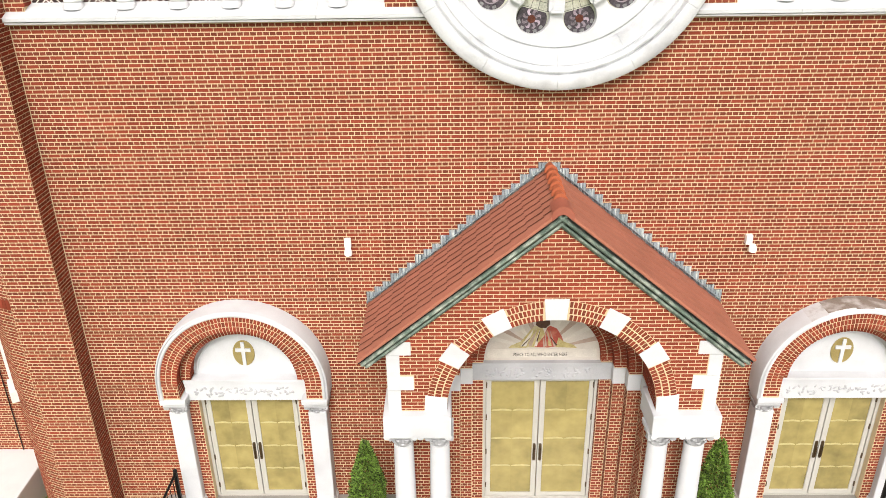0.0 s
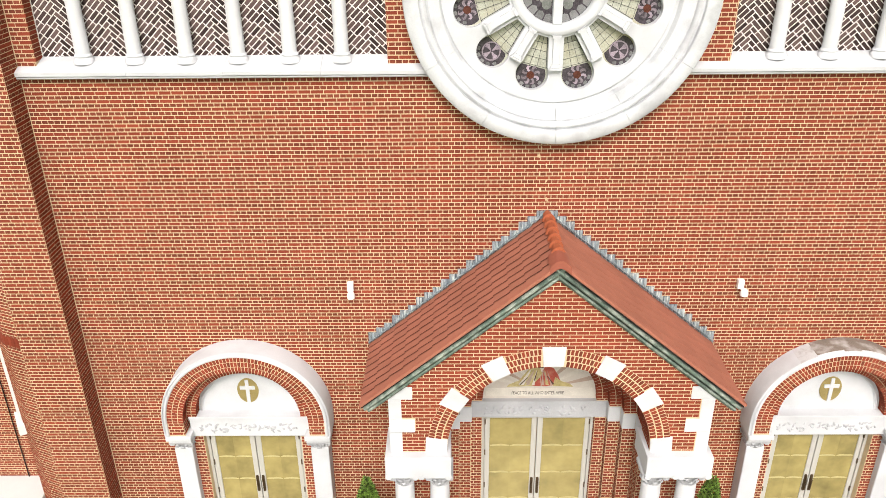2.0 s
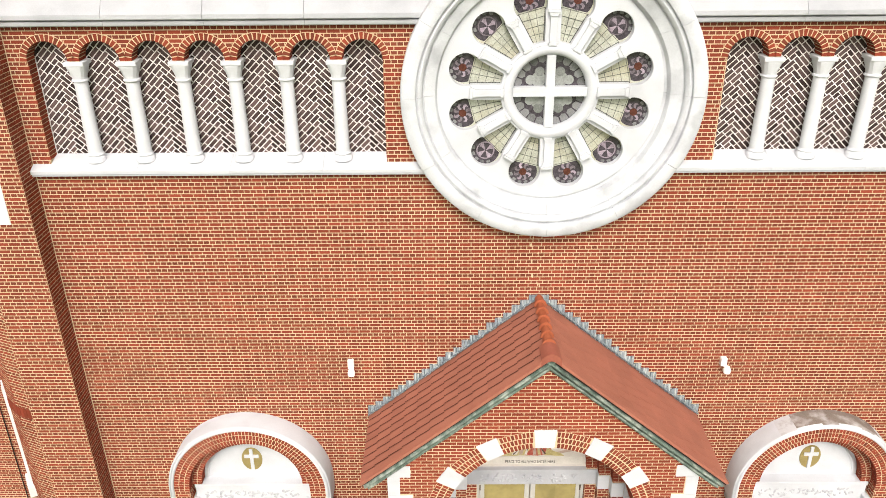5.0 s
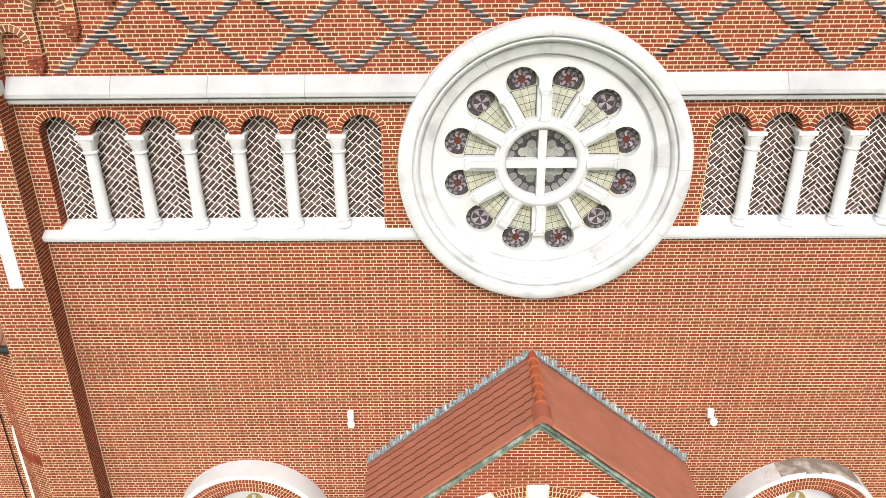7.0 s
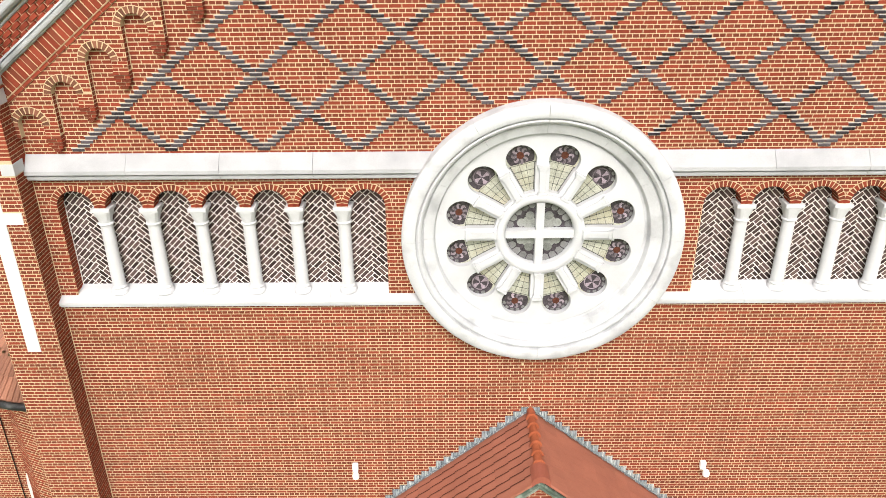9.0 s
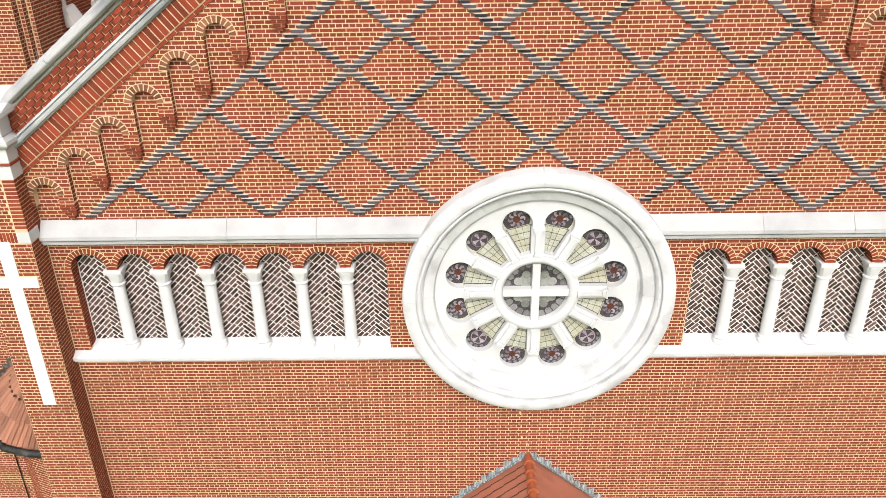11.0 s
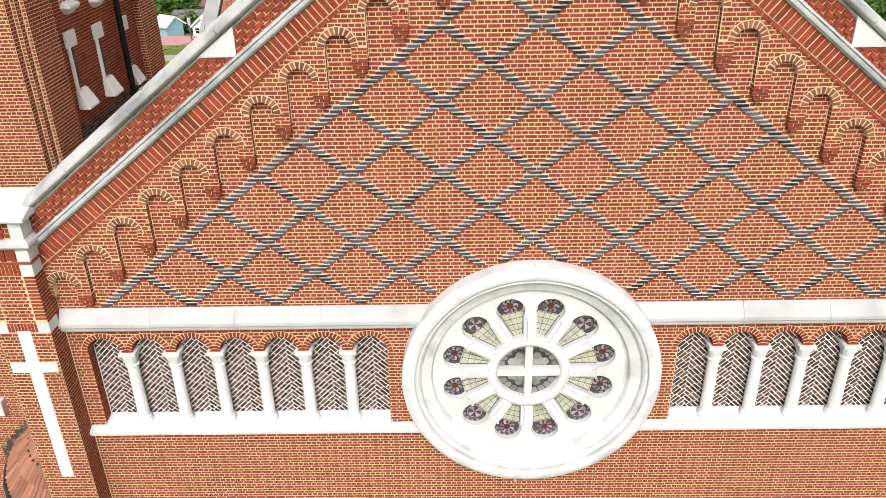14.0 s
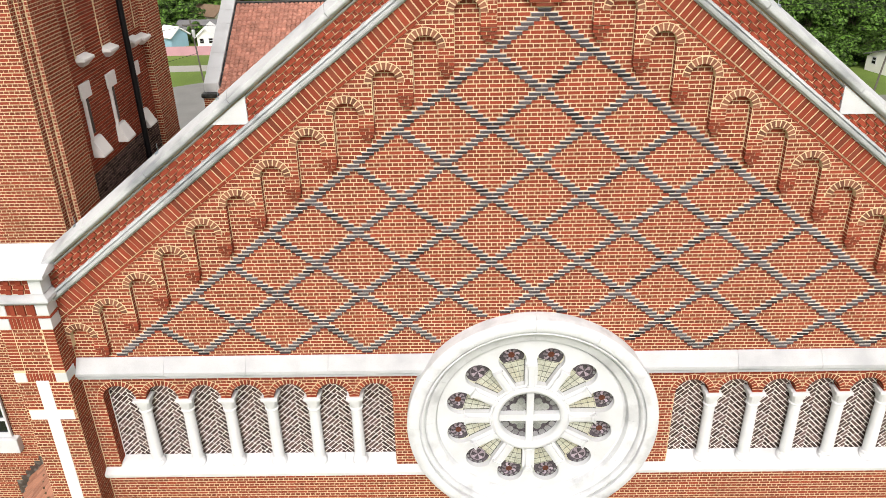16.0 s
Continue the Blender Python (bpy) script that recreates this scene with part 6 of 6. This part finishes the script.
# ---- iron stair rails ----
def stair_rail(x):
    r = thing("stair_rail", "black iron stair railing with thin balusters", "railing", "stair railings", at=(x, 0, 0))
    part("top_rail", Geo().tube((0, -0.7, 1.12), (-0.35, -3.2, 0.45), 0.025, 8), IRON, r)
    part("bottom_rail", Geo().tube((0, -0.7, 0.12), (-0.35, -3.2, -0.02), 0.018, 8), IRON, r)
    part("newel_post", Geo().box(-0.03, 0.03, -0.73, -0.67, -0.1, 1.14).lathe(0, -0.7, [(0.01, 1.14), (0.04, 1.17), (0.04, 1.20), (0.01, 1.23)], 10), IRON, r)
    for i in range(18):
        f = (i + 1) / 19
        y = -0.7 - 2.5 * f
        part("baluster", Geo().tube((-0.35 * f, y, 0.12 - 0.14 * f), (-0.35 * f, y, 1.12 - 0.67 * f), 0.010, 6), IRON, r)
    return r


stair_rail(-6.86)
stair_rail(6.50)

# ---- cross roof behind the gable ----
cross = thing("cross_roof", "red clay tile roof with a grey stone verge behind the gable", "roof")
E0, E1 = Vector((0, 12.6, 13.25)), Vector((0, 16.35, 15.56))
part("roof_deck", Geo().add([(-8.95, 12.6, 13.2), (1, 12.6, 13.2), (1, 16.35, 15.51), (-8.95, 16.35, 15.51)], [(0, 1, 2, 3)]), PANTILE, cross)
g = Geo()
rows_n = 24
for r in range(rows_n):
    a, b = E0.lerp(E1, r / rows_n), E0.lerp(E1, (r + 1.1) / rows_n)
    for c in range(59):
        x = -8.86 + 0.155 * c
        k = 5
        verts = []
        for p, dz in ((a, 0.065), (b, 0.015)):
            verts += [(x + 0.078 * (1 - math.cos(math.pi * j / (k - 1))), p.y, p.z + dz + 0.065 * math.sin(math.pi * j / (k - 1))) for j in range(k)]
        g.add(verts, [(j, j + 1, k + j + 1, k + j) for j in range(k - 1)] + [tuple(range(k - 1, -1, -1))])
ob = part("pan_tiles", g, PANTILE, cross, "interlocking red clay tiles")
ob["kind"] = "stuff"
part("ridge_flashing", Geo().box(-8.9, 1, 16.3, 16.5, 15.52, 15.66), DARKMETAL, cross)
for k in range(6):
    ya, yb = 13.05 + 0.592 * k, 13.05 + 0.592 * (k + 1) - 0.012
    za, zb = 13.68 + (ya - 13.05) * 0.6056, 13.68 + (yb - 13.05) * 0.6056
    slab = [(x, y, z + off) for off in (0.0, -0.3) for x, y, z in ((-9.40, ya, za), (-8.92, ya, za), (-8.92, yb, zb), (-9.40, yb, zb))]
    part("verge_coping", Geo().add(slab, [(0, 1, 2, 3), (7, 6, 5, 4), (0, 4, 5, 1), (1, 5, 6, 2), (2, 6, 7, 3), (3, 7, 4, 0)]), CLEANSTONE, cross, "grey weathered stone verge", bevel=0.015)
part("verge_gutter", Geo().add([(-8.915, 13.05, 13.60), (-8.85, 13.05, 13.60), (-8.85, 16.5, 15.70), (-8.915, 16.5, 15.70)], [(0, 1, 2, 3)]), DARKMETAL, cross)
part("pier_cap", Geo().box(-9.46, -8.84, 12.80, 13.6, 13.26, 13.40), DARKMETAL, cross, bevel=0.02)
pier = part("verge_pier", Geo().box(-9.40, -8.90, 12.85, 14.2, -1.6, 13.26), MORTAR, cross)
lay(pier, english_bond(-9.40, -8.90, 10.0, 13.25, lambda u, v: True), (0, 12.85, 0), X_, Z_)
part("gable_side", Geo().box(-9.38, 9, 13.4, 18.5, -1.6, 13.2), BRICK, cross)
part("back_slope", Geo().add([(-8.95, 16.4, 15.54), (9, 16.4, 15.54), (9, 20.0, 13.2), (-8.95, 20.0, 13.2)], [(0, 1, 2, 3)]), CLAY, cross)
# roof out of view; pale tone picked to bounce light at the tower
nave = tagged(part("nave_roof", Geo().sweep([(-8.2, 13.6), (0, 20.0), (8.2, 13.6)], [(0, 0.46), (0.1, 0.46), (0.1, 13), (0, 13)]), material("nave_bounce_tile", (0.28, 0.215, 0.18), 0.8, 0.12, 2, 60, 0.15)), "unseen pale nave roof behind the gable, coloured to bounce light onto the tower", "roof")
nave_wall = tagged(part("wall_nave", Geo().box(-8.2, -7.9, 0.46, 13.3, -1.6, 13.6).box(7.9, 8.2, 0.46, 13.3, -1.6, 13.6), BRICK), "red brick nave side walls", "wall", kind="structure")

# ---- distance: road, lawns, houses, poles and trees ----
ASPHALT = material("grey_asphalt", (0.18, 0.18, 0.174), 0.95, 0.12, 0.4, 20, 0.1)
PALEROAD = material("pale_concrete_drive", (0.312, 0.306, 0.288), 0.95, 0.1, 0.4, 20, 0.1)
tagged(part("road", Geo().add([(-90, 76, LOW + 0.012), (-20, 76, LOW + 0.012), (-20, 104, LOW + 0.012), (-37, 96.5, LOW + 0.012), (-60, 82, LOW + 0.012), (-90, 78, LOW + 0.012)], [(0, 1, 2, 3, 4, 5)]), ASPHALT), "grey asphalt car park below the church", "road", kind="structure")
tagged(part("drive", Geo().add([(-90, 101, LOW + 0.016), (-20, 104, LOW + 0.016), (-20, 107.5, LOW + 0.016), (-90, 105.5, LOW + 0.016)], [(0, 1, 2, 3)]), PALEROAD), "pale concrete drive across the lawn", "drive", kind="structure")
tagged(part("road_right", Geo().add([(20, 76, LOW + 0.012), (120, 76, LOW + 0.012), (120, 85, LOW + 0.012), (20, 85, LOW + 0.012)], [(0, 1, 2, 3)]), ASPHALT), "grey asphalt road beside the lawn", "road", kind="structure")
FENCE = material("pink_fence_boards", (0.43, 0.24, 0.275), 0.8, 0.06, 1, 20, 0.05)
fence = thing("garden_fence", "long low pink boarded garden fence", "fence")
for i in range(40):
    part("board", Geo().box(-70 + 1.2 * i, -70 + 1.2 * i + 1.194, 113.7, 113.8, LOW, LOW + 1.42), FENCE, fence)


def house(x, y, w, d, h, rise, wall_mat, roof_mat, label, turn=0, panes=3):
    hs = thing("house", label, "house", "houses in the distance", at=(x, y, LOW))
    hs.rotation_euler = (0, 0, radians(turn))
    part("wall", Geo().box(-w / 2, w / 2, -d / 2, d / 2, 0, h).add([(-w / 2, -d / 2, h), (w / 2, -d / 2, h), (0, -d / 2, h + rise), (-w / 2, d / 2, h), (w / 2, d / 2, h), (0, d / 2, h + rise)], [(0, 1, 2), (5, 4, 3)]), wall_mat, hs)
    part("roof", Geo().sweep([(-w / 2 - 0.4, h - 0.25), (0, h + rise), (w / 2 + 0.4, h - 0.25)], [(0, -d / 2 - 0.4), (0.2, -d / 2 - 0.4), (0.2, d / 2 + 0.4), (0, d / 2 + 0.4)]), roof_mat, hs)
    for i in range(panes):
        xx = -w / 2 + w * (i + 0.5) / panes
        wn_ = part("window", Geo().plate([(xx - 0.38, h * 0.45), (xx + 0.38, h * 0.45), (xx + 0.38, h * 0.9), (xx - 0.38, h * 0.9)], [[(xx - 0.30, h * 0.49), (xx + 0.30, h * 0.49), (xx + 0.30, h * 0.66), (xx - 0.30, h * 0.66)], [(xx - 0.30, h * 0.69), (xx + 0.30, h * 0.69), (xx + 0.30, h * 0.86), (xx - 0.30, h * 0.86)]], -d / 2 - 0.05, -d / 2 - 0.004), CLEANSTONE, hs)
        part("pane", Geo().box(xx - 0.31, xx + 0.31, -d / 2 - 0.02, -d / 2 - 0.006, h * 0.48, h * 0.87), SHADEGLASS, wn_)
    return hs


SIDING = material("white_siding", (0.74, 0.74, 0.72), 0.7, 0.04, 1, 20, 0.05)
BLUE = material("light_blue_siding", (0.26, 0.43, 0.53), 0.7, 0.05, 1, 20, 0.05)
WHITEROOF = material("white_metal_roof", (0.76, 0.77, 0.78), 0.5, 0.03, 1, 20, 0.03)
GREYROOF = material("grey_shingle_roof", (0.144, 0.144, 0.15), 0.9, 0.15, 2, 20, 0.1)
BROWNROOF = material("brown_shingle_roof", (0.168, 0.114, 0.078), 0.9, 0.15, 2, 20, 0.1)
house(-47.9, 120.5, 3.4, 3.0, 2.0, 1.2, BLUE, WHITEROOF, "light blue house with a white metal roof behind the fence", 58, 0)
house(-42.0, 120.6, 2.9, 5, 2.0, 1.25, SIDING, WHITEROOF, "white house with a bright metal roof behind the fence", 6, 2)
house(-44.8, 129.5, 8, 9, 1.3, 1.2, SIDING, GREYROOF, "white house with a grey shingle roof", 90, 0)
house(-47.4, 142, 4.4, 6, 1.6, 1.4, SIDING, BROWNROOF, "far house with a brown shingle roof among trees", 60, 0)
house(60.4, 94.85, 8, 7, 2.3, 1.2, SIDING, GREYROOF, "small white sided house beside the lawn", -71)
POLE = material("weathered_pole_wood", (0.10, 0.09, 0.08), 0.9, 0.15, 4, 40, 0.1)


def utility_pole(x, y, h, lean):
    p = thing("utility_pole", "weathered wooden utility pole with crossarm and wires", "utility pole", "utility poles", at=(x, y, LOW))
    part("post", Geo().tube((0, 0, 0), (lean, 0, h), 0.12, 10, 0, 0.085), POLE, p, smooth=True)
    part("crossarm", Geo().box(lean - 1.1, lean + 1.1, -0.08, 0.08, h - 0.9, h - 0.75), POLE, p)
    part("transformer", Geo().lathe(lean + 0.35, -0.25, [(0.2, h - 2.4), (0.24, h - 2.35), (0.24, h - 1.5), (0.15, h - 1.4)], 12), STONE, p, smooth=True)
    return p


utility_pole(-36.6, 97.5, 8.6, -0.6)
utility_pole(51.0, 85.0, 12.5, 1.6)
cables = [((53.1, 88, 3.6), (10, 108, 1.6)), ((53.1, 88, 3.0), (10, 108, 1.1)), ((53.1, 88, 2.2), (10, 108, 0.4)), ((-37.3, 97.5, -0.4), (-75, 93, -2.0)), ((-37.0, 97.5, -4.2), (-70, 80, -6.6)), ((-37.3, 97.5, -0.3), (-12, 104, 0.6))]
for a, b in cables:
    g = Geo()
    a, b = Vector(a), Vector(b)
    prev = a
    for i in range(1, 13):
        q = a.lerp(b, i / 12) - Vector((0, 0, 1.2 * math.sin(math.pi * i / 12)))
        g.tube(prev, q, 0.03, 5)
        prev = q
    tagged(part("power_cable", g, IRON), "thin black overhead power cable", "cable")

TREELEAF = material("tree_leaf", (0.052, 0.112, 0.015), 0.65, 0.4, 0.35, 30, 0.1, island=0.7)
BARK = material("tree_bark", (0.06, 0.045, 0.033), 0.9, 0.2, 4, 40, 0.2)


def tree(x, y, h, spread, seed, n=2600, size=0.42):
    rnd = random.Random(seed)
    t = thing("tree", "broad leafy green tree with a dense uneven crown", "tree", "trees in the distance", at=(x, y, LOW))
    g = Geo().tube((0, 0, 0), (0, 0, h * 0.5), 0.035 * h, 9, 0, 0.02 * h)
    clumps = []
    for i in range(64):
        a, e = rnd.uniform(0, 6.28), rnd.uniform(0.05, 0.97)
        r = spread * math.sin(math.pi * min(1, e * 0.78 + 0.20)) * rnd.uniform(0.45, 1.0)
        c = Vector((r * math.cos(a), r * math.sin(a), h * e))
        clumps.append((c, spread * rnd.uniform(0.20, 0.36)))
        if i < 26:
            g.tube((0, 0, h * min(0.5, e * 0.5)), tuple(c), 0.009 * h, 6, 0, 0.002 * h)
    part("trunk", g, BARK, t)
    g = Geo()
    for i in range(n):
        # leaves hang as small tilted blades over the top of each bough
        c, rr = clumps[rnd.randrange(len(clumps))]
        d = Vector((rnd.gauss(0, 1), rnd.gauss(0, 1), abs(rnd.gauss(0, 1)) - 0.25)).normalized()
        p = c + Vector((d.x * rr, d.y * rr, d.z * rr * 0.5)) * rnd.uniform(0.75, 1.08)
        nrm = (d * 0.7 + Vector((rnd.gauss(0, 0.3), rnd.gauss(0, 0.3), 0.8))).normalized()
        w = nrm.cross(Vector((rnd.gauss(0, 1), rnd.gauss(0, 1), rnd.gauss(0, 1)))).normalized()
        b = nrm.cross(w)
        s_ = size * rnd.uniform(0.6, 1.3)
        g.add([tuple(p - b * s_ * 0.5), tuple(p + w * s_ * 0.34), tuple(p + b * s_ * 0.55 - nrm * s_ * 0.15), tuple(p - w * s_ * 0.34)], [(0, 1, 2, 3)])
    part("crown", g, TREELEAF, t)
    return t


for i, (x, y, h, sp, n) in enumerate([(52, 106, 15, 7, 7000), (45, 110, 17, 7.5, 6000), (59, 116, 15, 8, 5000), (37, 114, 18, 7.5, 4000), (70, 122, 17, 9, 3500), (50, 128, 20, 10, 3500), (80, 118, 17, 9, 2500), (30, 122, 18, 8, 3000), (47, 98, 9, 6, 3500), (54.5, 101, 10, 5.5, 3500), (66, 106, 12, 7, 3000), (39, 101, 11, 6.5, 3000), (51.5, 99.5, 5.5, 3.0, 2200), (47.5, 100.5, 5.5, 3.2, 2200), (54.5, 101.5, 6, 3.0, 2200),
                                      (-45.0, 124, 3.2, 1.8, 700), (-51.3, 125, 4.2, 2.6, 1500), (-53.5, 131, 6, 3.4, 2000), (-49.5, 134, 5, 3.2, 2000), (-64, 141, 8, 5, 3000), (-58, 142, 9, 5, 3000), (-50, 147, 9, 5, 3000), (-36, 146, 9, 5.5, 3000), (-66, 150, 10, 7, 3500), (-57, 150, 11, 6, 3500), (-44, 152, 10, 6, 3500), (-75, 158, 13, 8, 3000), (-60, 180, 14, 9, 3000), (-46, 182, 14, 9, 3000), (-34, 160, 13, 8, 2500), (-28, 182, 14, 9, 2000), (-78, 185, 15, 9, 2500), (-53, 200, 18, 11, 3000), (-38, 205, 18, 11, 2500)]):
    tree(x, y, h, sp, 20 + i, int(n * 3.2) if i < 15 else int(n * 1.4), 0.42 if i < 15 else 0.62)
